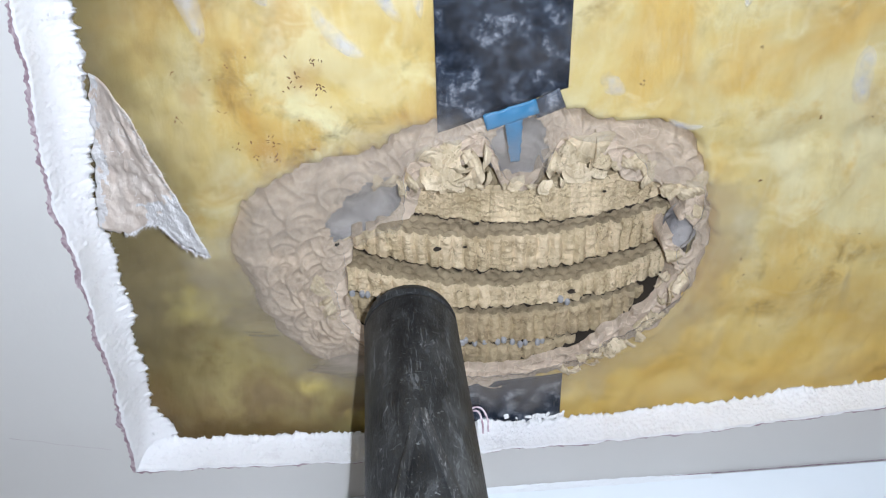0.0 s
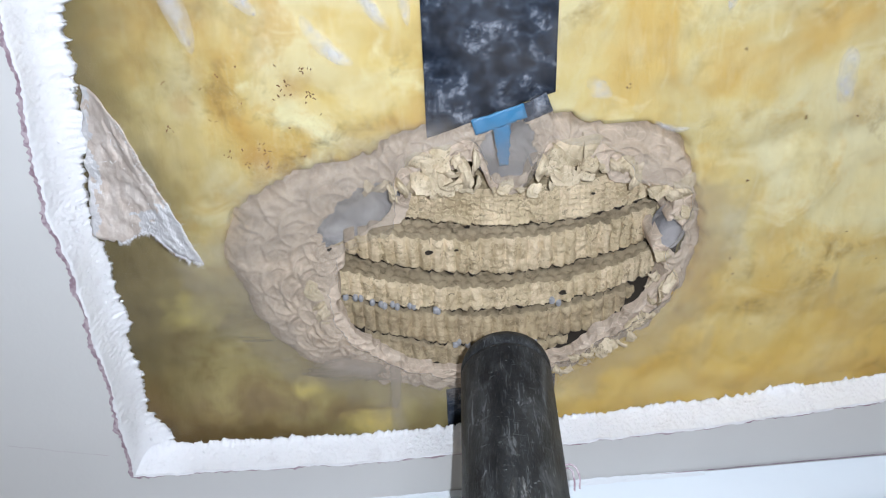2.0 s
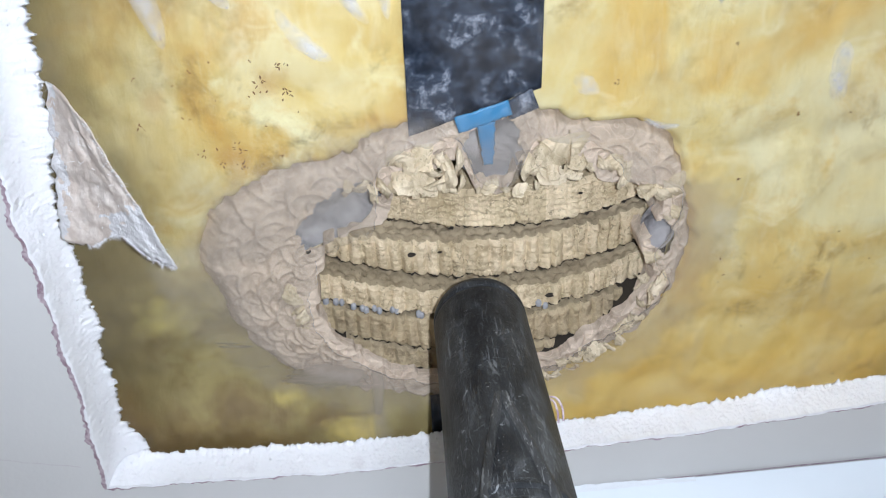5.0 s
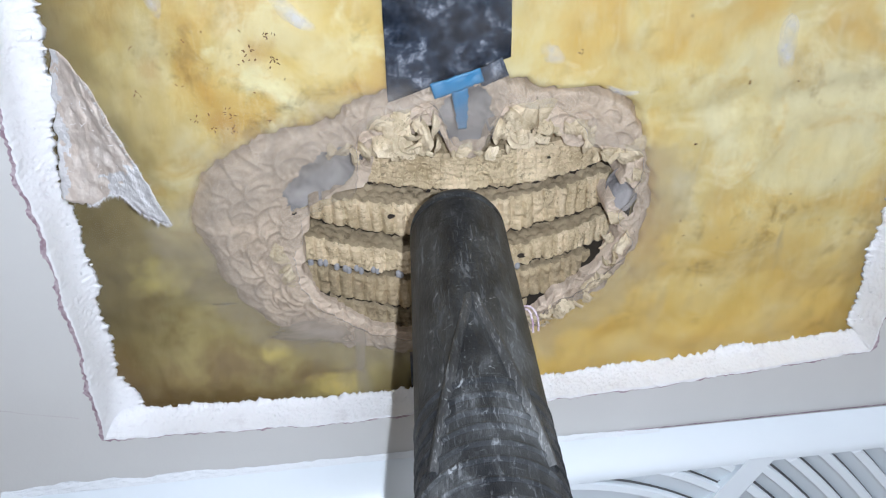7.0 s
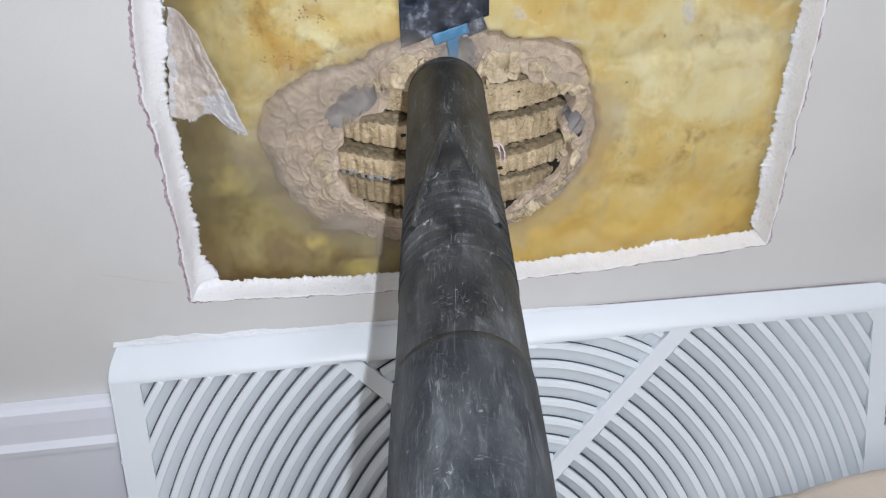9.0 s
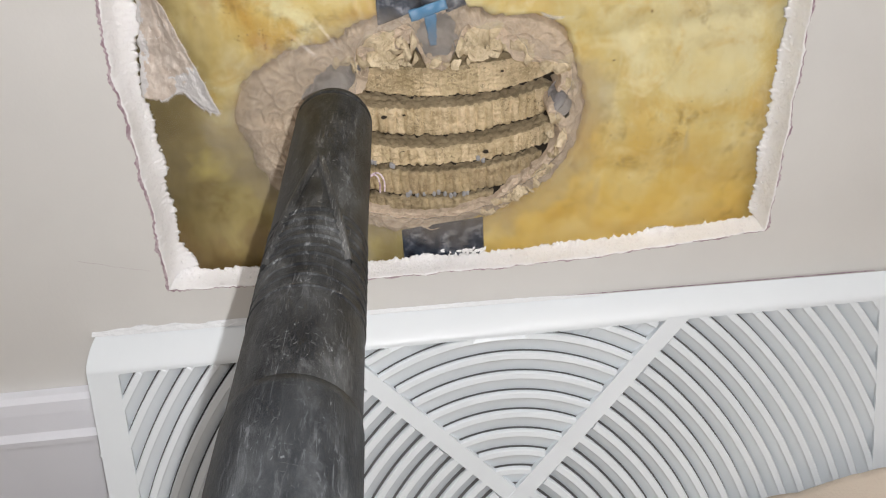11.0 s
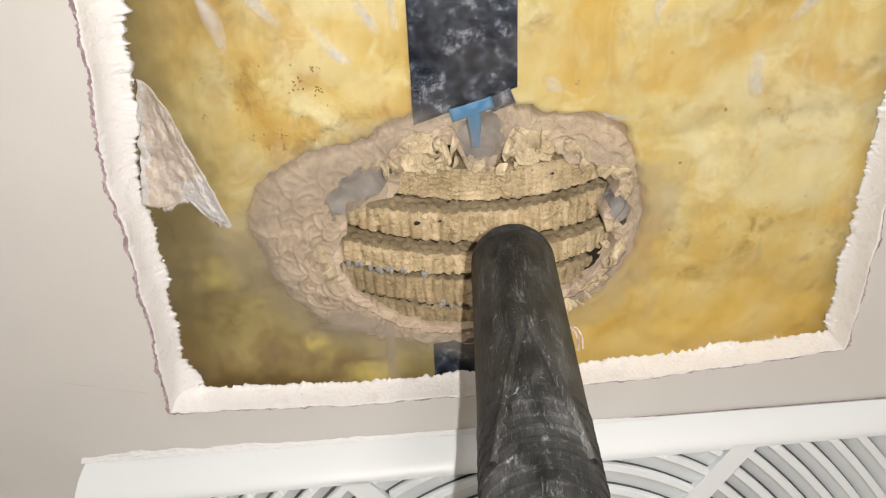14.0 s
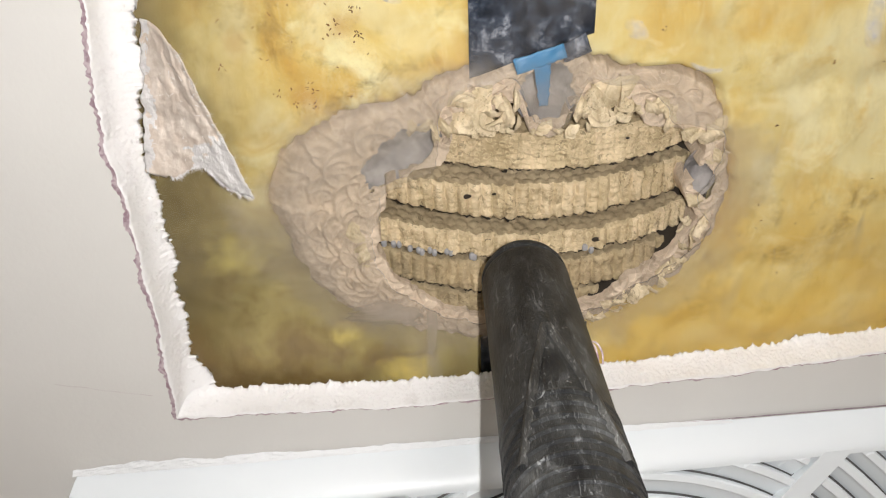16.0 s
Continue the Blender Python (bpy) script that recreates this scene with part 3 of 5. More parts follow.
def wall_north():
    loop = hole_loop()
    n = len(loop)
    wall = thing("wall_north", "off-white painted plasterboard wall with a jagged rectangular opening cut low down", "wall", "structure")

    def ragged(s, k):
        return n4(s * 90, k * 3.1, 0.4, 5)

    rims, bases = [], []
    for p, inward, s in loop:
        edge = p + inward * (0.0009 * ragged(s, 0) + 0.0005 * n1(s * 600, 2.0))
        wide = 0.0006 if inward.y > 0.7 else 0.0040 if inward.x < -0.7 else 0.0030
        torn = max(0.0001, wide + 0.0014 * n4(s * 70, 3.1, 0.4, 2) + 0.0030 * max(0.0, n1(s * 45, 9.0)))
        if inward.x > 0.7:
            torn += 0.0030 + 0.0035 * max(0.0, n4(s * 60, 31.0, 2.0, 2)) + 0.004 * max(0.0, min(1.0, (p.y - 0.235) / 0.03)) + 0.008 * max(0.0, n4(s * 55, 61.0, 3.0, 2)) * max(0.0, min(1.0, (p.y - 0.262) / 0.02))
        # plaster left standing in the lower corner
        torn += 0.0065 * max(0.0, 1 - (p - Vector((-0.1485, 0.1410))).length / 0.015)
        rims.append((edge, inward, torn, s))
        bases.append(p)
    # painted face, from the opening out to the edges of the wall
    x0, x1, z0, z1 = -1.5, 1.7, 0.0, 2.4
    verts, faces = [], []
    c = Vector((0.0, 0.26))
    for edge, inward, torn, s in rims:
        d = edge - c
        reach = min((x1 - c.x) / d.x if d.x > 1e-9 else 1e9, (x0 - c.x) / d.x if d.x < -1e-9 else 1e9,
                    (z1 - c.y) / d.y if d.y > 1e-9 else 1e9, (z0 - c.y) / d.y if d.y < -1e-9 else 1e9)
        far = c + d * reach
        verts += [(edge.x, 0, edge.y), (far.x, 0, far.y)]
    for i in range(n):
        j = (i + 1) % n
        faces.append((2 * i, 2 * i + 1, 2 * j + 1, 2 * j))
    place_part("painted_face", mesh_of("painted_face", verts, faces, PAINT), wall)
    # the broken core, from the front edge to the back
    rows = 24
    verts, faces = [], []
    for i, (edge, inward, torn, s) in enumerate(rims):
        p0 = edge
        for k in range(rows + 1):
            u = k / rows
            smooth = 0.0 if inward.y > 0.7 else 0.0038 if p0.x < -0.10 else 0.0026
            off = smooth * u ** 0.9 + (torn - smooth) * u ** 5 + 0.0004 * n4(s * 800, u * 10.0, 21.0, 4) * min(1, 3 * u)
            off += (0.0015 * n4(s * 420, 1.0, 1.0, 5) + 0.0014 * abs(n4(s * 1100, 2.0, 3.0, 3))) * max(0.0, (u - 0.86) / 0.14)
            y = 0.0002 + (BOARD - 0.0002) * u + 0.0004 * n4(s * 800, u * 10.0, 8.0, 4) * u
            q = edge.lerp(bases[i], min(1.0, 3 * u)) + inward * off
            verts.append((q.x, y, q.y))
        # back of the board, hidden
        q = edge - inward * 0.02
        verts.append((q.x, BOARD, q.y))
    m = rows + 2
    for i in range(n):
        j = (i + 1) % n
        for k in range(m - 1):
            faces.append((i * m + k, j * m + k, j * m + k + 1, i * m + k + 1))
    place_part("broken_core", mesh_of("broken_core", verts, faces, GYPSUM, True), wall, label="chalky white broken plaster edge")
    # torn facing paper along the cut
    verts, faces, white = [], [], []
    for edge, inward, torn, s in rims:
        w = 0.0007 + 0.0011 * n4(s * 120, 12.0, 0, 5) + 0.0005 * n1(s * 900, 14.0)
        if inward.x > 0.7:
            w += 0.0005 + 0.0014 * max(0.0, n4(s * 150, 50.0, 1.0, 4))
        w = max(0.00004, w)
        lift = 0.0003 + 0.0003 * n1(s * 260, 17.0)
        back = max(0.0, 0.0002 + 0.0006 * n4(s * 60, 22.0, 0, 3))
        a, m, b = edge - inward * (back + w), edge - inward * back, edge + inward * 0.0004
        verts += [(a.x, -0.0002, a.y), (m.x, -0.0003 - lift, m.y), (b.x, -0.0003, b.y)]
    for i in range(n):
        j = (i + 1) % n
        faces.append((3 * i, 3 * j, 3 * j + 1, 3 * i + 1))
        white.append((3 * i + 1, 3 * j + 1, 3 * j + 2, 3 * i + 2))
    place_part("torn_white_edge", mesh_of("torn_white_edge", verts, white, GYPSUM), wall)
    place_part("torn_paper_edge", mesh_of("torn_paper_edge", verts, faces, PAPER_EDGE), wall, label="mauve-grey torn facing paper")
    # crumbs and tufts along the cut
    rng = random.Random(5)
    lump = bmesh.new()
    bmesh.ops.create_icosphere(lump, subdivisions=1, radius=1)
    for v in lump.verts:
        v.co *= 0.75 + 0.5 * rng.random()
    base = ([tuple(v.co) for v in lump.verts], [tuple(v.index for v in f.verts) for f in lump.faces])
    lump.free()
    pieces = []
    for _ in range(700):
        edge, inward, torn, s = rng.choice(rims)
        r = 0.0002 + 0.0004 * rng.random() ** 2.2
        q = edge + inward * (torn * (0.3 + 0.8 * rng.random()))
        y = BOARD * (0.35 + 0.6 * rng.random())
        rot = Euler((rng.random() * 6, rng.random() * 6, 0)).to_matrix()
        pieces.append(([rot @ Vector((v[0] * 1.2, v[1] * 0.8, v[2] * 0.9)) * r + Vector((q.x, y, q.y)) for v in base[0]], base[1]))
    for _ in range(26):
        r = rng.uniform(0.0004, 0.0010)
        at = Vector((rng.uniform(-0.0200, 0.0010), rng.uniform(0.0095, 0.0125), 0.1382 + 0.0022 * rng.random()))
        rot = Euler((rng.random() * 6, rng.random() * 6, 0)).to_matrix()
        pieces.append(([rot @ Vector((v[0] * 1.6, v[1] * 0.7, v[2])) * r + at for v in base[0]], base[1]))
    place_part("plaster_crumbs", mesh_of("plaster_crumbs", *join(*pieces), GYPSUM), wall)
    hair = grid(90, 1, lambda u, v: (-0.1860 + 0.031 * u, -0.0004, 0.1612 - 0.0092 * u + 0.0006 * n4(u * 5, 2.0) + 0.00016 * (0.4 + abs(n1(u * 17))) * v))
    place_part("hair_crack", mesh_of("hair_crack", *hair, PAPER_EDGE), wall, label="fine hair crack in the paint")
    return wall


def torn_flap():
    flap = thing("torn_paper_flap", "torn brown facing paper flap with a frayed white tip", "torn paper")

    def outline(u, v):
        # u from the wall's cut to the free edge, v from the bottom up
        left = Vector((-0.1428 + 0.0080 * v + 0.0016 * n4(v * 9, 3.0, 1.0, 4), 0.2345 + 0.0480 * v))
        right = Vector((-0.1094 - 0.0141 * v, 0.2293 + 0.0482 * v))
        p = left.lerp(right, u)
        p.y += 0.0065 * (1 - v) ** 2 * math.exp(-((u - 0.55) / 0.17) ** 2) + 0.003 * v ** 6 * math.sin(math.pi * u)
        p.x += 0.0005 * n4(v * 12, u * 3, 2.0) * u
        p.y += 0.0007 * n4(u * 14, v * 4, 2.0)
        y = 0.0098 - 0.0128 * u ** 0.8 + 0.0012 * math.sin(3 * u + 2 * v) + 0.0012 * n4(u * 6, v * 6, 7.0) + 0.0003 * n4(u * 40, v * 34, 9.0, 4)
        return p.x, y, p.y

    ob = place_part("paper_sheet", mesh_of("paper_sheet", *grid(44, 52, outline), [KRAFT, WHITE_PAPER], True), flap)
    for f in ob.data.polygons:
        c = f.center
        root = c.x + 0.1402 - 0.16 * (c.z - 0.2345) + 0.0035 * n4(c.x * 240, c.z * 240, 4.0, 4)
        if root < 0 or (Vector((c.x, c.z)) - Vector((-0.112, 0.234))).length + 0.005 * n4(c.x * 300, c.z * 300) < 0.0165:
            f.material_index = 1
    s = ob.modifiers.new("thickness", "SOLIDIFY")
    s.thickness = 0.0003
    # frayed hairs along the lower edge
    rng = random.Random(8)
    pieces = []
    for k in range(380):
        u = rng.random()
        if k < 200:
            x, y, z = outline(0.25 + 0.75 * u, 0.0)
            a = -math.pi / 2 + rng.uniform(-0.8, 0.8)
        elif k < 340:
            x, y, z = outline(1.0, u)
            a = rng.uniform(-0.5, 0.9)
        else:
            x, y, z = outline(0.1 + 0.9 * rng.random(), u)
            a = rng.uniform(0, 6.28)
        ln, w = 0.0005 + 0.0014 * rng.random() ** 2, 0.00010
        dx, dz = math.cos(a) * ln, math.sin(a) * ln
        px, pz = -math.sin(a) * w, math.cos(a) * w
        ox, oz = x - 0.4 * dx, z - 0.4 * dz
        y -= 0.0003
        pieces.append(([(ox - px, y, oz - pz), (ox + px, y, oz + pz), (x + dx, y - rng.random() * 0.001, z + dz), (ox, y - w, oz)], [(0, 1, 2), (1, 3, 2), (3, 0, 2)]))
    tagged(place_part("frayed_fibres", mesh_of("frayed_fibres", *join(*pieces), WHITE_PAPER), flap), kind="stuff")
    return flap


# ---- behind the board ----
NEST = (-0.028, 0.2025)


def shell_reach(a):
    """How far the envelope reaches from the middle of the nest in the direction a."""
    c, sn = math.cos(a), math.sin(a)
    up = max(0.0, min(1.0, 0.5 + 2 * sn))
    r = 1 / math.hypot(c / (0.0770 + 0.0015 * up), sn / (0.0535 + 0.0020 * up))

    def swell(at, width):
        d = (a - at + math.pi) % (2 * math.pi) - math.pi
        return math.exp(-(d / width) ** 2)

    r += 0.0095 * swell(0.62, 0.30) - 0.0060 * swell(2.18, 0.20) + 0.0045 * swell(1.25, 0.28) + 0.0045 * swell(2.78, 0.28) + 0.004 * swell(-1.57, 0.22)
    return r + 0.0022 * n4(c * 3, sn * 3, 1.0, 4) + 0.0016 * n4(c * 13, sn * 13, 4.0, 3)


def nest_ratio(x, z):
    """1 on the outline of the envelope, less inside."""
    dx, dz = x - NEST[0], z - NEST[1]
    d = math.hypot(dx, dz)
    return d / shell_reach(math.atan2(dz, dx)) if d < 0.13 else 2.0


def soft_depth(x, z):
    """The smooth lie of the insulation behind the wall's face."""
    left = max(0.0, min(1.0, (-0.005 - x) / 0.05))
    low = max(0.0, min(1.0, (0.250 - z + 0.25 * (x + 0.09)) / 0.08))
    low = low * low * (3 - 2 * low)
    d = 0.0190 + 0.0035 * n4(x * 12, z * 12, 1.0, 2) + left * low * 0.006
    foot = max(0.0, min(1.0, (0.170 - z) / 0.03))
    return d + (0.0195 - d) * foot * foot * (3 - 2 * foot)


def wool_depth(x, z):
    """How far behind the wall's face the insulation stands."""
    d = soft_depth(x, z) + 0.0012 * n4(x * 45, z * 45, 7.0, 3)
    e = nest_ratio(x, z)
    d += 0.05 * max(0.0, min(1.0, (1.0 - e) / 0.06))
    # soft crease across the right-hand batt
    if x > 0:
        d += 0.0013 * math.exp(-((z - 0.243 - 0.004 * n1(x * 30)) / 0.005) ** 2)
    return d


def insulation():
    rng = random.Random(3)
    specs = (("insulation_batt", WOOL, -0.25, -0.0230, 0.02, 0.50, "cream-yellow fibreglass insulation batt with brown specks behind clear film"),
             ("insulation_batt", WOOL_GREEN, -0.0220, 0.26, 0.02, 0.50, "pale yellow fibreglass insulation batt with an ochre lower part behind film"))
    for name, mat, x0, x1, z0, z1, label in specs:
        batt = thing(name, label, "insulation", group="insulation batts in the wall")

        def sheet(u, v):
            x, z = x0 + (x1 - x0) * u, z0 + (z1 - z0) * v
            edge = min(x1 - x, x - x0)
            roll = 0.007 * max(0.0, 1 - edge / 0.010) ** 2
            return x, wool_depth(x, z) + roll + 0.0006 * n4(x * 160, z * 120, 4.0, 3), z

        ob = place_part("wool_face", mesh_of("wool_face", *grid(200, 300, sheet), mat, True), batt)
        # clusters of short dark strokes, then loose single ones
        spots = ((-0.075, 0.270, 0.0011, 9), (-0.082, 0.273, 0.0014, 9), (-0.075, 0.279, 0.0012, 6), (-0.089, 0.248, 0.0012, 9), (-0.090, 0.254, 0.0013, 7), (-0.105, 0.289, 0.0006, 3), (-0.116, 0.262, 0.0008, 4),
                 (-0.078, 0.250, 0.0006, 4), (-0.115, 0.277, 0.0004, 2), (-0.100, 0.253, 0.0012, 4), (-0.100, 0.278, 0.0003, 2), (-0.096, 0.249, 0.0010, 4), (-0.085, 0.262, 0.014, 16), (-0.060, 0.150, 0.010, 18), (-0.075, 0.163, 0.010, 14), (-0.083, 0.160, 0.0010, 6)) if x0 < -0.1 else \
            ((0.054, 0.275, 0.0004, 4), (0.077, 0.250, 0.0005, 5), (0.061, 0.229, 0.0004, 3), (0.020, 0.266, 0.0005, 4), (0.056, 0.191, 0.006, 5), (0.090, 0.200, 0.03, 4), (0.060, 0.170, 0.02, 3), (0.100, 0.160, 0.02, 3))
        bits = []
        for sx, sz, spread, count in spots:
            for _ in range(count):
                x, z = rng.gauss(sx, spread * 0.85), rng.gauss(sz, spread * 0.85)
                y = wool_depth(x, z) - 0.0004
                w, h = rng.uniform(0.0003, 0.0007), rng.uniform(0.00012, 0.00030)
                a = rng.uniform(0, 3.14)
                ring = [(x + w * math.cos(k) * math.cos(a) - h * math.sin(k) * math.sin(a), y, z + w * math.cos(k) * math.sin(a) + h * math.sin(k) * math.cos(a)) for k in (0, 1.2, 2.3, 3.3, 4.4, 5.4)]
                bits.append((ring + [(x, y - 0.0003, z)], [(k, (k + 1) % 6, 6) for k in range(6)]))
        tagged(place_part("frass_specks", mesh_of("frass_specks", *join(*bits), SPECK), batt), kind="stuff")
    # black building paper pasted over the joint of the batts
    board = thing("building_paper", "frosty black building paper strip over the joint between the insulation batts", "building paper")

    def upper(u, v):
        foot = 0.2545 + 0.012 * u
        z = foot + (0.50 - foot) * v
        x = -0.0410 + 0.0005 * n1(z * 60, 3.0) + (0.0385 + 0.002 * max(0.0, (z - 0.30)) * 10) * u
        return x, soft_depth(x, z) - 0.0022 + 0.0004 * n4(x * 60, z * 46, 3.0), z

    def lower(u, v):
        z = 0.02 + (0.130 + 0.004 * u) * v
        x = -0.0385 + 0.0395 * u
        return x, soft_depth(x, z) - 0.0022 + 0.0004 * n4(x * 60, z * 46, 3.0), z

    for name, f in (("upper_strip", upper), ("lower_strip", lower)):
        ob = place_part(name, mesh_of(name, *grid(24, 120, f), BLACK_SHEET, True), board)
        ob.modifiers.new("thickness", "SOLIDIFY").thickness = 0.0004


def torn_radius(x, z):
    """Below 1 inside the tear of the film."""
    dx, dz = x + 0.0195, z - 0.1995
    a = math.atan2(dz, dx)
    r = math.hypot(dx / (0.0590 if dx > 0 else 0.0555), dz / (0.0580 if dz > 0 else 0.0415))
    r *= 1 + 0.05 * n4(math.cos(a) * 3, math.sin(a) * 3, 5.0, 4) + 0.03 * n1(math.cos(a) * 9, math.sin(a) * 9, 3.0) + 0.012 * n1(math.cos(a) * 28, math.sin(a) * 28, 8.0)
    r -= 0.16 * math.exp(-((a - 0.50) / 0.14) ** 2)
    r += 0.06 * math.exp(-((a - 0.15) / 0.10) ** 2) + 0.10 * math.exp(-((a + 0.62) / 0.35) ** 2)
    r += 0.30 * math.exp(-((x + 0.0165) / 0.0085) ** 4) * (1 if dz > 0 else 0)
    r += 0.22 * math.exp(-((a - 2.45) / 0.24) ** 2)
    return r


def tear_at(a):
    """How far the tear reaches from its middle in the direction a."""
    c, sn = math.cos(a), math.sin(a)
    lo, hi = 0.02, 0.09
    for _ in range(22):
        m = (lo + hi) / 2
        lo, hi = (m, hi) if torn_radius(-0.0195 + m * c, 0.1995 + m * sn) < 1 else (lo, m)
    return lo


def film_depth(x, z):
    d = soft_depth(x, z) - 0.0042 + 0.0008 * n4(x * 25, z * 25, 21.0, 2)
    # pulled folds on the upper left
    for k, (cx, cz, turn, ln, w, h) in enumerate(((-0.103, 0.288, -1.15, 0.030, 0.0055, 0.0014), (-0.066, 0.281, -0.85, 0.013, 0.0045, 0.0012), (-0.049, 0.292, -1.2, 0.02, 0.0040, 0.0009),
                                                  (0.070, 0.262, 0.5, 0.03, 0.006, 0.0008), (0.100, 0.285, 0.9, 0.03, 0.006, 0.0009), (0.060, 0.285, 1.2, 0.03, 0.006, 0.0008))):
        px, pz = x - cx, z - cz
        along, across = px * math.cos(turn) + pz * math.sin(turn), -px * math.sin(turn) + pz * math.cos(turn)
        d -= h * math.exp(-(along / ln) ** 4 - (across / w) ** 2)
    # it stretches over the nest
    e = nest_ratio(x, z)
    over = max(0.0, min(1.0, (1.35 - e) / 0.50))
    over = over * over * (3 - 2 * over)
    rest = 0.0105 + 0.0045 * max(0.0, min(1.0, (0.190 - z) / 0.03))
    return d + (min(d, rest) - d) * over


def vapour_barrier():
    film = thing("vapour_barrier", "wrinkled clear plastic vapour barrier film torn open over a nest", "plastic film")
    cx, cz = -0.0195, 0.1995
    x0, x1, z0, z1 = -0.24, 0.25, 0.04, 0.48
    n = 760
    starts = []
    for i in range(n):
        a = 2 * math.pi * i / n
        c, sn = math.cos(a), math.sin(a)
        lo = tear_at(a)
        far = min((x1 - cx) / c if c > 1e-6 else 9, (x0 - cx) / c if c < -1e-6 else 9, (z1 - cz) / sn if sn > 1e-6 else 9, (z0 - cz) / sn if sn < -1e-6 else 9)
        starts.append((lo, far))

    def sheet(u, v):
        i = round((1 - u) * n) % n
        a = 2 * math.pi * i / n
        near, far = starts[i]
        r = near + (far - near) * v ** 1.5
        x, z = cx + r * math.cos(a), cz + r * math.sin(a)
        lip = 0.0015 * math.exp(-v / 0.01) * (1 + n1(a * 20))
        return x, film_depth(x, z) - lip, z

    me = mesh_of("film_sheet", *grid(n, 230, sheet), FILM, True)
    place_part("film_sheet", me, film)
    # milky ribbons painted as the glints that light leaves on the film's folds
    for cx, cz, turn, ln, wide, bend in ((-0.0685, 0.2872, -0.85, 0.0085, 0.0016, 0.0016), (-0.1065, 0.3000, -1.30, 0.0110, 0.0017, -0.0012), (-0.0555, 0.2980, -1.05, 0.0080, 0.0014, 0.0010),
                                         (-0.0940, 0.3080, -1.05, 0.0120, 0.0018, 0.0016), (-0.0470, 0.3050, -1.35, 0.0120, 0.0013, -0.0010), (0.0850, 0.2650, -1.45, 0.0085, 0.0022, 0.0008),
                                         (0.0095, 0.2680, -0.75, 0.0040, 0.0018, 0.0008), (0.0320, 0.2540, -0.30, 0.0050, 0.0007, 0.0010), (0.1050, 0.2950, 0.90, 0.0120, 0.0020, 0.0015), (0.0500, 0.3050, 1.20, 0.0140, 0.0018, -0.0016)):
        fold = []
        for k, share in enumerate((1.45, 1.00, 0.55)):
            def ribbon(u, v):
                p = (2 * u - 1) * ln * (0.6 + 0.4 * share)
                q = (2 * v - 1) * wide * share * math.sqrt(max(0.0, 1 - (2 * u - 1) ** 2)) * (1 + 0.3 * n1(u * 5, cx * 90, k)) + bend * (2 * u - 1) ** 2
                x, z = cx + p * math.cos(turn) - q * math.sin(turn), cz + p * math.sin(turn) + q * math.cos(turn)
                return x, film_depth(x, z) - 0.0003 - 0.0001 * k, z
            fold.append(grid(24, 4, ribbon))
        place_part("crease", mesh_of("crease", *join(*fold), FILM_GLINT, True), film, label="white glint painted on a fold of the clear film")
    tape = thing("blue_tape", "small torn T-shaped piece of blue tape stuck on the film", "tape")
    for k, (x0, z0, x1, z1, w0, w1) in enumerate(((-0.0275, 0.2588, -0.0120, 0.2630, 0.0024, 0.0022), (-0.0190, 0.2590, -0.0185, 0.2455, 0.0027, 0.0014), (-0.0130, 0.2615, -0.0045, 0.2645, 0.0026, 0.0030))):
        def strip(u, v):
            w = w0 + (w1 - w0) * u
            dx, dz = x1 - x0, z1 - z0
            ln = math.hypot(dx, dz)
            s = (v - 0.5) * 2 * w + 0.0004 * n4(u * 9, v * 5, k)
            x, z = x0 + dx * u - dz / ln * s, z0 + dz * u + dx / ln * s
            return x, film_depth(x, z) + 0.0012 + 0.0004 * k + 0.0003 * n4(u * 5, v * 3, 9), z
        ob = place_part("tape_strip", mesh_of("tape_strip", *grid(16, 6, strip), BLUE if k < 2 else BLACK_SHEET, True), tape)
        ob.modifiers.new("thickness", "SOLIDIFY").thickness = 0.0003


# ---- the wasp nest ----
VOIDS = ((-0.0640, 0.2285, 0.0150, 0.0070, 0.62, 0.0270), (-0.0160, 0.2475, 0.0085, 0.0095, 0.0, 0.0260), (0.0385, 0.2110, 0.0040, 0.0066, 0.3, 0.0260))


def in_void(x, z):
    """Below 1 where the envelope is broken away behind the film."""
    best = 9.0
    for hx, hz, rx, rz, turn, deep in VOIDS:
        dx, dz = x - hx, z - hz
        p, q = dx * math.cos(turn) + dz * math.sin(turn), -dx * math.sin(turn) + dz * math.cos(turn)
        best = min(best, math.hypot(p / rx, q / rz) + 0.26 * n4(x * 170, z * 170, 6.0, 4))
    return best


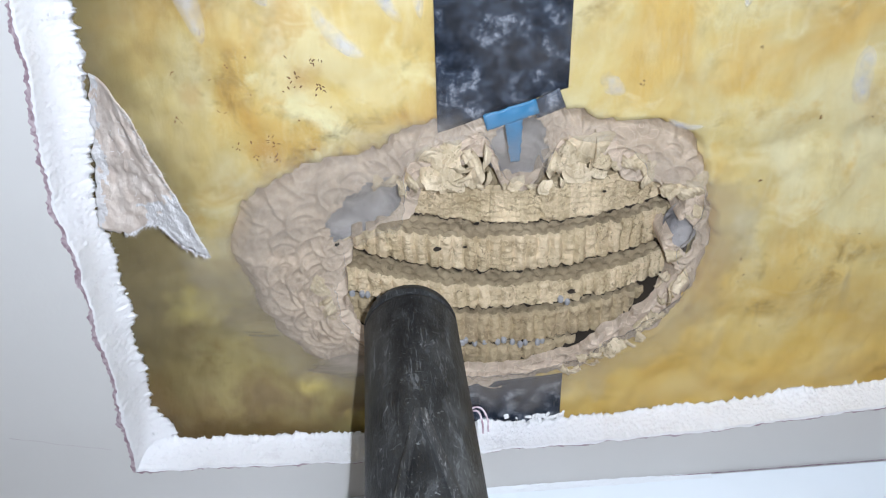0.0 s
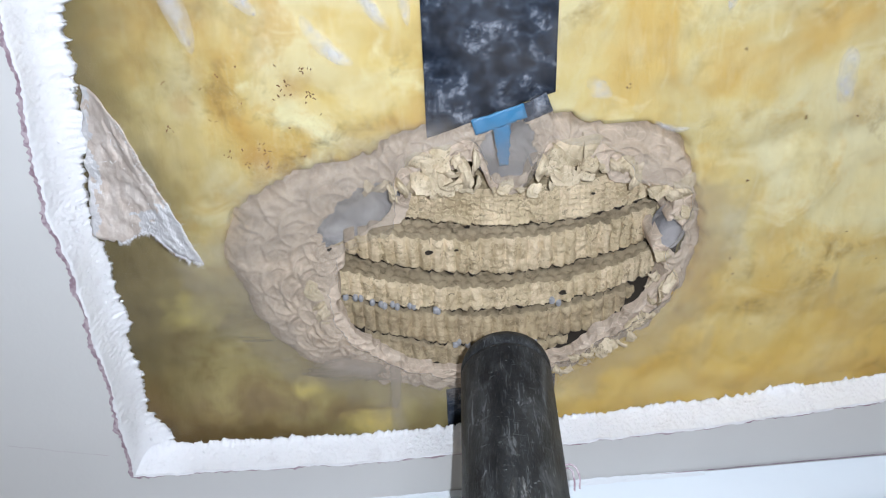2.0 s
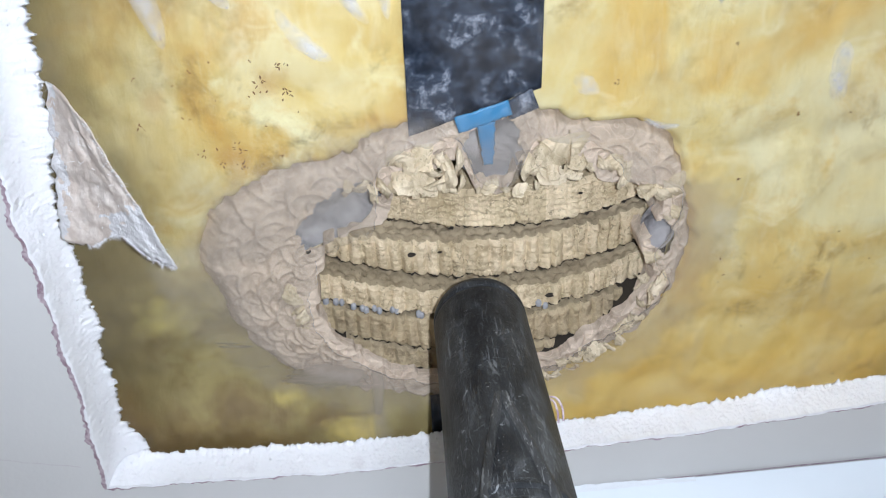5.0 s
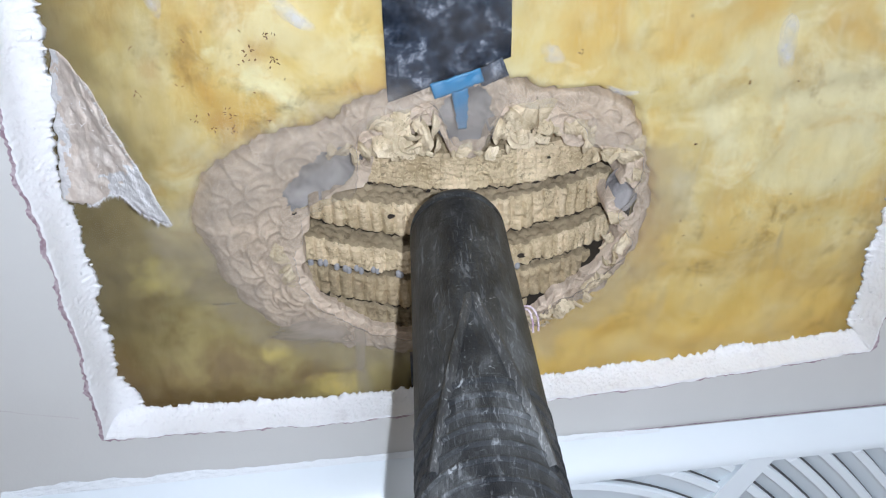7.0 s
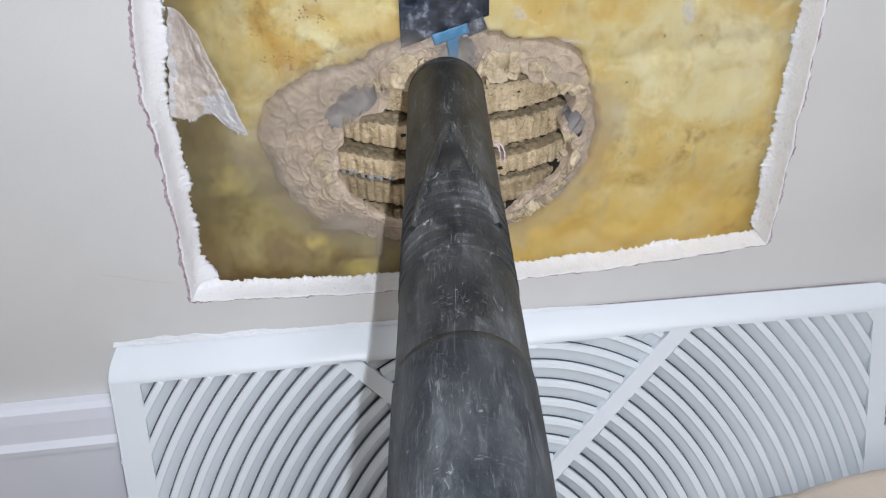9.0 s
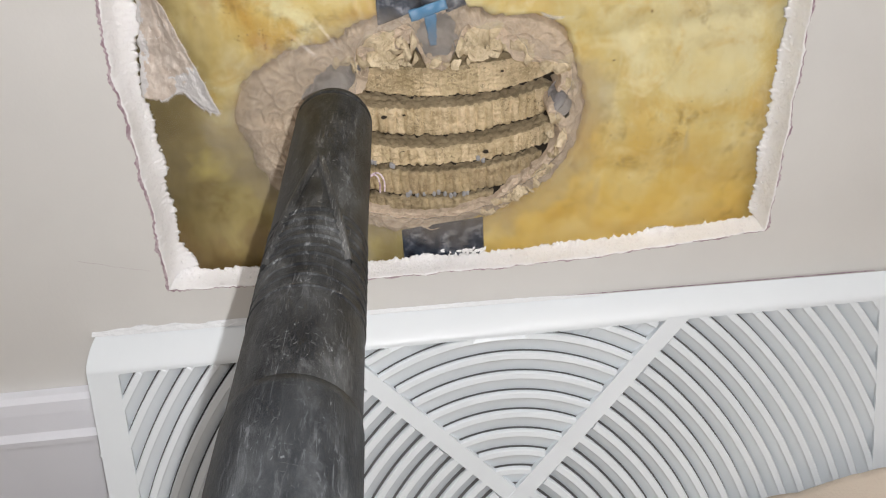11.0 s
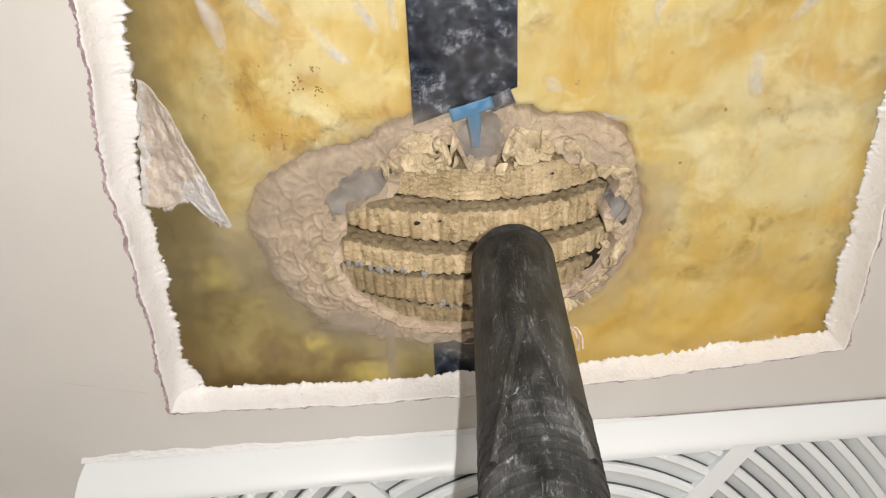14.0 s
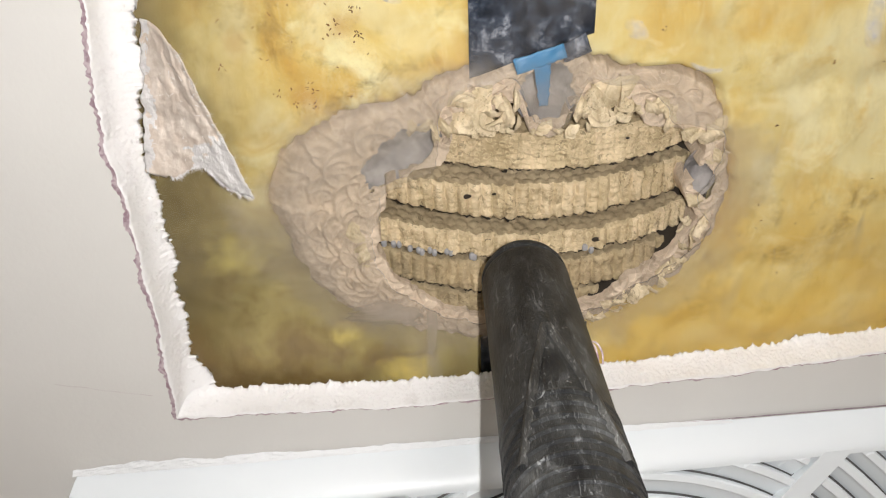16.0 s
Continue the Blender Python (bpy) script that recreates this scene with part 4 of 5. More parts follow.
def nest_shell(nest):
    rng = random.Random(11)
    scales = []
    for _ in range(520):
        a, q = rng.uniform(-math.pi, math.pi), rng.uniform(0.60, 1.04)
        scales.append((NEST[0] + 0.080 * q * math.cos(a), NEST[1] + 0.056 * q * math.sin(a), rng.uniform(0.0035, 0.0095), a + rng.uniform(-1.0, 1.0), rng.uniform(0.3, 1.0)))
    near_by = {}
    for scale in scales:
        for i in range(int((scale[0] - scale[2] + 1) / 0.005), int((scale[0] + scale[2] + 1) / 0.005) + 1):
            for j in range(int((scale[1] - scale[2]) / 0.005), int((scale[1] + scale[2]) / 0.005) + 1):
                near_by.setdefault((i, j), []).append(scale)

    def shell(u, v):
        a = -2 * math.pi * u
        c, sn = math.cos(a), math.sin(a)
        far = shell_reach(a)
        ex, ez = NEST[0] + far * c, NEST[1] + far * sn
        b = math.atan2(ez - 0.1995, ex + 0.0195)
        near = tear_at(b) * ((0.98 if math.sin(b) < -0.05 else 0.955) - 0.26 * max(0.0, math.sin(b) - 0.35))
        ix, iz = -0.0195 + near * math.cos(b), 0.1995 + near * math.sin(b)
        w = max(0.0, v - 0.10) / 0.90
        x, z = ix + (ex - ix) * w, iz + (ez - iz) * w
        y = 0.0190 + (0.0040 * w ** 2 + 0.0050 * max(0.0, w - 0.86) / 0.14) * (1 - 0.9 * max(0.0, -sn)) + 0.0012 * n4(x * 60, z * 60, 2.0)
        # the foot of the nest falls back
        y += 0.003 * w * max(0.0, -sn) ** 2
        # the inner lip turns back into the cavity
        y += (0.0015 + 0.0185 * max(0.0, min(1.0, (math.sin(b) + 0.25) / 0.35))) * max(0.0, 0.10 - v) / 0.10
        best = 0.0
        for sx, sz, r, turn, h in near_by.get((int((x + 1) / 0.005), int(z / 0.005)), ()):
            dx, dz = x - sx, z - sz
            d2 = (dx * dx + dz * dz) / (r * r)
            if d2 < 1:
                # each scale is a shallow shell, lifted at one lip
                tilt = 0.5 + 0.5 * (dx * math.cos(turn) + dz * math.sin(turn)) / r
                best = max(best, h * (0.10 + 0.90 * tilt) * (1 - d2) ** 0.22 + 0.05 * math.sin(19 * math.sqrt(d2)) + 0.50 * tilt * tilt * math.exp(-((math.sqrt(d2) - 0.86) / 0.07) ** 2))
        y -= 0.0038 * best * min(1.0, v / 0.10) * (1 - 0.6 * max(0.0, w - 0.8) / 0.2)
        return x, y, z

    place_part("paper_envelope", mesh_of("paper_envelope", *grid(860, 84, shell, keep=lambda x, y, z: in_void(x, z) > 1), SHELL_PAPER, True), nest, label="grey-brown scalloped paper envelope under the film")


def curl_mesh(seed):
    """A thin flake of nest paper about one unit across: a fan with growth ripples, or a strip rolled over at its lip."""
    rng = random.Random(seed)
    spread, bow, turns = rng.uniform(0.8, 1.45), rng.uniform(0.25, 0.50), rng.uniform(1.6, 3.6)
    rolled = seed % 5 == 0

    def f(u, v):
        p = 2 * u - 1
        if rolled:
            a = -0.6 + turns * v
            r = 0.34 - 0.10 * v
            edge = 0.10 * n1(v * 5, p * 3, seed)
            return 0.5 * p * (1 - 0.35 * v) + edge, -r * math.sin(a) + 0.05 * n1(u * 4, v * 4, seed), -r * math.cos(a) * 1.2 + 0.10 * p * p + edge
        rad = 0.12 + 0.88 * v * (1 + 0.10 * n1(u * 7, seed, 3) + 0.05 * n1(u * 19, seed, 5))
        a = p * spread
        y = -bow * math.sin(2.3 * v) * (1 - 0.8 * p * p) + 0.30 * p * p * v - 0.022 * math.sin(v * 24) - 0.9 * max(0.0, v - 0.72) ** 2 * (3 + 5 * n1(u * 4, seed))
        return 0.8 * rad * math.sin(a), y + 0.08 * n1(u * 3, v * 3, seed + 9), rad * math.cos(a) - 0.5

    v, fcs = grid(18, 18, f)
    off = [(p[0] * 0.99, p[1] + 0.022, p[2] * 0.99) for p in v]
    n = len(v)
    return mesh_of("paper_curl", v + off, fcs + [tuple(i + n for i in reversed(q)) for q in fcs], CURL_PAPER, True)


def curls(nest):
    """Torn flakes along the broken upper lip and down the sides. Each stretch: from, to, lowest, highest, how many, size."""
    rng = random.Random(21)
    kinds = [curl_mesh(k) for k in range(12)]
    bands = ((-0.060, -0.049, 0.2385, 0.2410, 6, 0.0050), (-0.045, -0.027, 0.2400, 0.2500, 13, 0.0080), (-0.046, -0.026, 0.2375, 0.2400, 9, 0.0046),
             (-0.007, 0.022, 0.2400, 0.2440, 12, 0.0062), (-0.004, 0.008, 0.2445, 0.2485, 5, 0.0078), (-0.024, 0.000, 0.2350, 0.2375, 8, 0.0036), (0.020, 0.024, 0.2370, 0.2430, 4, 0.0050),
             (0.028, 0.040, 0.2290, 0.2345, 7, 0.0050), (0.038, 0.044, 0.2190, 0.2250, 4, 0.0042), (0.030, 0.038, 0.1950, 0.2060, 5, 0.0046), (0.026, 0.039, 0.1760, 0.1960, 12, 0.0052),
             (0.000, 0.026, 0.1590, 0.1740, 13, 0.0046), (-0.081, -0.077, 0.1860, 0.2060, 7, 0.0052))
    for x0, x1, z0, z1, count, size in bands:
        for i in range(count):
            u = (i + rng.random()) / count
            x = x0 + (x1 - x0) * u
            slant = z1 < 0.1970 and x1 > 0
            z = z0 + (z1 - z0) * u + rng.uniform(-0.003, 0.002) if slant else z1 + (z0 - z1) * u if x1 < -0.06 and z1 < 0.21 else rng.uniform(z0, z1)
            s = size * rng.uniform(0.6, 1.1)
            e = Euler((rng.uniform(-0.5, 0.4), rng.uniform(-2.6, 2.6), rng.uniform(-0.4, 0.4)))
            y = (0.0165 if x1 < -0.06 and z1 < 0.21 else 0.0130) + rng.uniform(-0.0015, 0.002) - 0.06 * (z - 0.5 * (z0 + z1))
            place_part("paper_curl", rng.choice(kinds), nest, Matrix.LocRotScale((x, y, z), e, (s * rng.uniform(0.9, 1.4), s, s)))


# each tier: lowest height of its upper and lower edge, how much each edge bows up, left and right end, depth of its face
TIERS = ((0.2305, 0.2165, 0.4, 2.3, -0.060, 0.042, 0.0225), (0.2105, 0.1970, 1.6, 2.6, -0.079, 0.0405, 0.0235), (0.1900, 0.1815, 2.0, 1.5, -0.078, 0.0385, 0.0240),
         (0.1763, 0.1640, 2.0, 2.2, -0.075, 0.0408, 0.0255), (0.1610, 0.1520, 2.0, 2.0, -0.066, 0.0325, 0.0268))
PITCH = 0.0041
BOW = -0.008


def tier_edges(tier, x):
    q = (x - BOW) ** 2
    return tier[0] + tier[2] * q + 0.0005 * n4(x * 70, tier[0] * 90, 2.0, 3), tier[1] + tier[3] * q + 0.0006 * n4(x * 60, tier[0] * 90, 5.0, 3)


def tier_depth(tier, x):
    half = (tier[5] - tier[4]) / 2
    return tier[6] + 0.0085 * ((x - (tier[4] + tier[5]) / 2) / half) ** 2 + 0.0009 * n4(x * 55, tier[0] * 40, 9.0, 3)


def combs(nest):
    rng = random.Random(31)
    for t, tier in enumerate(TIERS):
        x0, x1 = tier[4], tier[5]
        # dark back sheet: the shade behind the tier put into its colour
        comb = place_part("comb", mesh_of("comb_shade_back", *grid(40, 4, lambda u, v: (x0 + (x1 - x0) * u, 0.0515, tier[1] + (tier[0] - tier[1]) * v)), CAVITY_SHADE), nest, label="tier of tan paper cells with a scaly darker top")
        # small lipped patches of paper plastered over the cell walls
        flakes = []
        for _ in range((190, 40, 90, 44, 30)[t]):
            fx = rng.uniform(x0, x1)
            top, foot = tier_edges(tier, fx)
            flakes.append((fx, rng.uniform(foot, top), rng.uniform(0.0012, 0.0036), rng.uniform(-2.6, -0.5), rng.uniform(0.3, 1.0)))
        rough = (0.0007, 0.0029, 0.0020, 0.0028, 0.0020)[t]

        def face_at(x, v):
            """Front of the cells: v from the lower to the upper edge. Each cell is a column of short overlapping bands of paper."""
            top, foot = tier_edges(tier, x)
            foot += 0.0007 * n1(x * 420, t * 5.0) + 0.0012 * max(0.0, n1(x * 150, t * 7.0)) + 0.0005 * n1(x * 1300, t * 9.0)
            z = foot + (top - foot) * v
            y = tier_depth(tier, x)
            col = (x + 0.0007 * n1(x * 90, z * 170, t)) / PITCH
            k = math.floor(col)
            side = min(col - k, k + 1 - col) * PITCH
            # rounded column with a narrow groove on each side
            y -= rough * (0.55 + 0.45 * n1(k * 3.7, z * 110, t)) * min(1.0, side / 0.0013) ** 0.7
            y += 0.0007 * n1(k * 7.3, t * 2.0, z * 60)
            # bands: each one overhangs the one below with an arched lip
            high = 0.0021 + 0.0007 * n1(k * 5.1, t * 4.0)
            arch = 0.0006 * (1 - (2 * (col - k) - 1) ** 2)
            run = (z - arch) / high + 0.37 * k + 0.5 * n1(k * 2.9, t, z * 130)
            step = run - math.floor(run)
            y -= (0.0006, 0.0003, 0.0006, 0.0003, 0.0004)[t] * (1 + n1(math.floor(run) * 3.3, k * 1.7, t)) * (1 - step) ** 1.5 * min(1.0, step / 0.10)
            y -= 0.00035 * n4(x * 420, z * 480, t, 4)
            lift = 0.0
            for fx, fz, r, turn, h in flakes:
                dx, dz = x - fx, z - fz
                d2 = (dx * dx + dz * dz) / (r * r)
                if d2 < 1:
                    lift = max(lift, h * (0.5 + 0.5 * (dx * math.cos(turn) + dz * math.sin(turn)) / r) * (1 - d2) ** 0.20)
            y -= 0.0016 * lift
            # rounded over at the top, tucked in at the ragged foot
            y += 0.0016 * max(0.0, (v - 0.88) / 0.12) ** 2 + 0.0008 * max(0.0, (0.06 - v) / 0.06)
            return x, y, z

        count = round((x1 - x0) / PITCH)
        pitch = (x1 - x0) / count
        for i in range(count):
            a = x0 + pitch * i
            me = mesh_of("cell", *grid(15, 56, lambda u, v: face_at(a + pitch * u, v)), COMB_PAPER if t < 3 else COMB_SHADED, True)
            place_part("cell", me, comb)

        # dark strip painting the shade at the cell mouths along the ragged foot
        def underside_at(u, v):
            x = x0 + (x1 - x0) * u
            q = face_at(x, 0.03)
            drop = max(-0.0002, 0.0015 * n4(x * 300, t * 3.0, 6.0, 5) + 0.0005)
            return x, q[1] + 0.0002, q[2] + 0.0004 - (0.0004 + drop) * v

        place_part("cell_rim", mesh_of("cell_rim", *grid(520, 1, underside_at), CAVITY_SHADE), comb, label="dark strip painted as shade at the ragged cell mouths")

        # the scaly top, row behind row
        def cap_at(u, v):
            x = x0 + (x1 - x0) * u
            front = face_at(x, 1.0) if v == 0 else None
            top, foot = tier_edges(tier, x)
            depth = tier_depth(tier, x)
            y = depth + 0.0015 + 0.026 * v
            row = (y - depth) / (PITCH * 0.80)
            k = math.floor(row)
            best = 9.0
            for kk in (k - 1, k, k + 1):
                off = 0.5 * (kk % 2) + 0.12 * n1(kk * 5.0, t)
                col = round(x / PITCH - off)
                jx, jy = 0.16 * n1(col * 3.1, kk * 2.3, t), 0.16 * n1(col * 2.7, kk * 3.7, t + 4)
                dx, dy = x / PITCH - off - col - jx, (row - kk - 0.5 - jy) * 0.80
                best = min(best, math.hypot(dx, dy))
            dome = max(0.0, 1 - (best / 0.62) ** 2)
            z = top + 0.0015 * dome ** 0.6 - 0.0010 + 0.0055 * v + 0.0004 * n4(x * 250, y * 250, t, 3)
            if front:
                return front[0], front[1], front[2]
            return x, y + 0.0003 * n4(x * 200, y * 200, 8.0, 2), z

        place_part("scaly_top", mesh_of("scaly_top", *grid(int((x1 - x0) / 0.00042), 56, cap_at), CAP_SHADED, True), comb, label="scaly upper side of the comb with shade in its darker tone")
    # silk caps and broken cells along the third and fourth tiers
    for x0, x1, k, count in ((-0.072, -0.046, 2, 10), (-0.036, -0.004, 3, 11), (-0.043, -0.038, 2, 2), (-0.001, 0.004, 2, 2)):
        for i in range(count):
            x = x0 + (x1 - x0) * (i + rng.random()) / count
            y, z = tier_depth(TIERS[k], x) - 0.0018, tier_edges(TIERS[k], x)[1] + 0.0006
            bm = bmesh.new()
            bmesh.ops.create_icosphere(bm, subdivisions=2, radius=0.0010)
            for v in bm.verts:
                v.co.z *= 1.5
                v.co += Vector((n1(v.co.x * 900, i), n1(v.co.y * 900, i), n1(v.co.z * 900, i))) * 0.0003
            me = bpy.data.meshes.new("silk_cap")
            bm.to_mesh(me)
            bm.free()
            me.materials.append(CELL_SILK)
            place_part("silk_cap", me, nest, pose(x, y + rng.uniform(-0.0005, 0.0005), z + rng.uniform(-0.0008, 0.0008)), "grey silk cap")
    # small gnawed holes in the front of the cells: flat patches, their shade painted in
    for x, z, r in ((-0.042, 0.2095, 0.0011), (-0.033, 0.2100, 0.0006), (-0.035, 0.1905, 0.0007), (0.004, 0.1865, 0.0013), (0.012, 0.2270, 0.0006)):
        tier = TIERS[1] if z > 0.2 and z < 0.22 else TIERS[0] if z > 0.22 else TIERS[2]
        rim = [(r * (1.3 + 0.4 * n1(k, x * 900)) * math.cos(k * 0.628), 0, r * (0.8 + 0.5 * n1(k, z * 900)) * math.sin(k * 0.628)) for k in range(10)]
        place_part("gnawed_hole", mesh_of("gnawed_hole", rim + [(0, 0.0004, 0)], [(k, (k + 1) % 10, 10) for k in range(10)], CAVITY_SHADE), nest, pose(x, tier_depth(tier, x) - (0.0036 if tier == TIERS[1] else 0.0026), z), "dark gnawed hole")


def hollow_haze_sheets(nest):
    """Added grey sheets that stand in for milky film over each dark hollow."""
    for hx, hz, rx, rz, turn, deep in VOIDS:
        def f(u, v):
            a = 2 * math.pi * u
            p, q = 1.35 * rx * v * math.cos(a), 1.35 * rz * v * math.sin(a)
            x, z = hx + p * math.cos(turn) - q * math.sin(turn), hz + p * math.sin(turn) + q * math.cos(turn)
            return x, deep - 0.004 * v * v - 0.0018 * n4(x * 110, z * 110, 3.0, 4), z
        place_part("hollow_wall", mesh_of("hollow_wall", *grid(30, 12, f), HAZE_GREY, True), nest, label="added grey sheet standing in for milky film over a dark hollow")


def wasp_nest():
    nest = thing("wasp_nest", "tan paper wasp nest torn open to show stacked curved combs", "wasp nest")
    # added dark bowl that paints the shade inside the nest
    place_part("dark_inside", mesh_of("dark_inside", *grid(40, 20, lambda u, v: (NEST[0] + 0.072 * v * math.cos(6.2832 * u), 0.052 - 0.026 * v ** 5, NEST[1] + 0.0495 * v * math.sin(6.2832 * u))), CAVITY_SHADE), nest)
    nest_shell(nest)
    combs(nest)
    hollow_haze_sheets(nest)
    curls(nest)


# ---- grille, skirting and floor ----
VENT_X0, VENT_X1 = -0.193, 0.2135
FACE_TOP, FACE_FOOT = Vector((-0.0135, 0.1098)), Vector((-0.0520, 0.0))
SLOPE = (FACE_TOP - FACE_FOOT)
FACE_LEN = SLOPE.length
FACE_UP = SLOPE.normalized()
FACE_OUT = Vector((-FACE_UP.y, FACE_UP.x))
HUB = (0.0073, 0.0235)
LEAN = 0.95


def on_face(u, v, d=0.0):
    """A point of the grille's sloping face: u across, v up the face, d into it."""
    p = FACE_FOOT + FACE_UP * v - FACE_OUT * d
    return u, p.x, p.y


SLOT = (-0.1785, 0.1925, 0.006, 0.1115)


def face_prism(outline, d0, d1):
    n = len(outline)
    v = [on_face(a, b, d0) for a, b in outline] + [on_face(a, b, d1) for a, b in outline]
    f = [tuple(range(n)), tuple(reversed(range(n, 2 * n)))] + [(i, i + n, (i + 1) % n + n, (i + 1) % n) for i in range(n)]
    return v, f


def vent():
    g = thing("baseboard_vent", "white plastic baseboard return grille with curved louvres in a sunburst pattern", "vent grille")
    a0, a1, b0, b1 = SLOT
    t = 0.0022
    frame_pieces = [face_prism([(VENT_X0, 0), (a0, 0), (a0, b1 + 0.0014), (VENT_X0, b1 + 0.0014)], 0, t),
                    face_prism([(a0, b1), (a1, b1), (a1, b1 + 0.0014), (a0, b1 + 0.0014)], 0, t),
                    face_prism([(a0, 0), (a1, 0), (a1, b0), (a0, b0)], 0, t),
                    face_prism([(a1, 0), (0.2025, 0), (0.2025, b1 + 0.0014), (a1, b1 + 0.0014)], 0, t),
                    face_prism([(0.2080, 0), (VENT_X1, 0), (VENT_X1, b1 + 0.0014), (0.2080, b1 + 0.0014)], 0, t),
                    face_prism([(0.2025, 0), (0.2080, 0), (0.2080, 0.045), (0.2025, 0.045)], 0, t),
                    face_prism([(0.2025, 0.083), (0.2080, 0.083), (0.2080, b1 + 0.0014), (0.2025, b1 + 0.0014)], 0, t)]
    place_part("frame", mesh_of("frame", *join(*frame_pieces), VENT_PLASTIC), g)
    # the hood rolls over from the face to the wall and closes the ends
    f0, f1 = FACE_FOOT
    start, corner = FACE_FOOT + FACE_UP * (b1 + 0.0012) + FACE_OUT * 0.0003, FACE_TOP + FACE_OUT * 0.0003
    steps = 14

    def hood_at(side, k):
        back = Vector((-0.0012, 0.1192 - 0.0070 * side))
        x = (VENT_X0, VENT_X1)[side]
        inset = (0.005, -0.013)[side]
        u = k / steps
        p = start * (1 - u) ** 2 + corner * 2 * u * (1 - u) + back * u * u
        return x + inset * u ** 3, p.x, p.y

    v = [hood_at(side, k) for side in (0, 1) for k in range(steps + 1)]
    f = [(k, k + 1, steps + 2 + k, steps + 1 + k) for k in range(steps)]
    place_part("hood", mesh_of("hood", v, f, VENT_PLASTIC, True), g)
    for side in (0, 1):
        edge = [hood_at(side, k) for k in range(steps + 1)]
        rim = edge + [(edge[-1][0], -0.0012, 0.0), ((VENT_X0, VENT_X1)[side], f0, f1)]
        place_part("end_cap", mesh_of("end_cap", rim, [tuple(range(len(rim)))], VENT_PLASTIC), g)
    # the two crossing bars
    for sign in (-1, 1):
        w = 0.0058
        up = (b1 - HUB[1] + 0.002)
        dn = HUB[1] - b0 + 0.002
        k = LEAN
        o = [(HUB[0] + sign * k * up - w, b1 + 0.002), (HUB[0] + sign * k * up + w, b1 + 0.002), (HUB[0] - sign * k * dn + w, b0 - 0.002), (HUB[0] - sign * k * dn - w, b0 - 0.002)]
        place_part("bar", mesh_of("bar", *face_prism(o, -0.0003 if sign > 0 else 0.0, 0.004), VENT_PLASTIC), g)

    def sector(u, v):
        if not (a0 - 0.009 < u < a1 + 0.004 and b0 - 0.003 < v < b1 + 0.0015):
            return None
        dx, dy = u - HUB[0], v - HUB[1]
        if abs(abs(dx) - LEAN * abs(dy)) < 0.0050:
            return None
        return "top" if dy > abs(dx) / LEAN else "right" if dx > abs(dy) * LEAN else "left" if -dx > abs(dy) * LEAN else "foot"

    # louvre: a front rib at its outer edge, and a shallow blade that leans inwards and back
    def louvre(c, r, angles, reach, rib, deep):
        section = ((0.0, 0.0012), (-0.0006, 0.0003), (-rib, 0.0002), (-rib - 0.0007, 0.0013), (-reach, deep), (-reach, deep + 0.0012), (0.0, 0.0034))
        v = []
        for a in angles:
            for q, d in section:
                up = c[1] + (r + q) * math.sin(a)
                # what would stand over the slot's upper edge tucks in behind the frame
                v.append(on_face(c[0] + (r + q) * math.cos(a), min(up, b1 + 0.0012), d + (0.0008 if up > b1 else 0.0)))
        m = len(section)
        f = [(i * m + k, i * m + (k + 1) % m, (i + 1) * m + (k + 1) % m, (i + 1) * m + k) for i in range(len(angles) - 1) for k in range(m)]
        f += [tuple(range(m)), tuple(reversed(range((len(angles) - 1) * m, len(angles) * m)))]
        return v, f

    # middle of the arcs, first radius and spacing in each of the four fields
    fields = {"top": ((0.0045, -0.0120), 0.0012, 0.0103), "foot": (HUB, 0.0060, 0.0100), "left": ((0.0600, -0.0500), 0.0060, 0.0095), "right": ((-0.0490, -0.0500), 0.0060, 0.0095)}
    for side, (c, start, pitch) in fields.items():
        for i in range(1, 34):
            r = start + pitch * i
            steps = max(90, int(r * 2 * math.pi / 0.0020))
            runs, now = [], []
            for k in range(steps + 1):
                a = -math.pi / 2 + 2 * math.pi * k / steps
                hit = any(sector(c[0] + (r - q) * math.cos(a), c[1] + (r - q) * math.sin(a)) == side for q in (0.001, 0.004, 0.008))
                if hit:
                    now.append(a)
                elif now:
                    runs.append(now)
                    now = []
            for run in runs + [now]:
                if len(run) > 1:
                    place_part("louvre", mesh_of("louvre", *louvre(c, r, run, *((0.0101, 0.0030, 0.0051) if side in ("top", "foot") else (0.0088, 0.0036, 0.0056))), VENT_PLASTIC), g)
    lever = face_prism([(0.2036, 0.060), (0.2069, 0.060), (0.2069, 0.072), (0.2036, 0.072)], -0.004, 0.004)
    place_part("damper_lever", mesh_of("damper_lever", *lever, TRIM_PAINT), g)
    # dark sheet behind the louvres: the gaps' shade put into a colour
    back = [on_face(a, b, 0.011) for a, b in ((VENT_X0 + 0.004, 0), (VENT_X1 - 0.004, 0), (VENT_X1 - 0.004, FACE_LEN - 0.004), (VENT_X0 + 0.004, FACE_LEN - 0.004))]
    place_part("dark_duct", mesh_of("dark_duct", back, [(0, 1, 2, 3)], DUCT_SHADE), g)
    return g


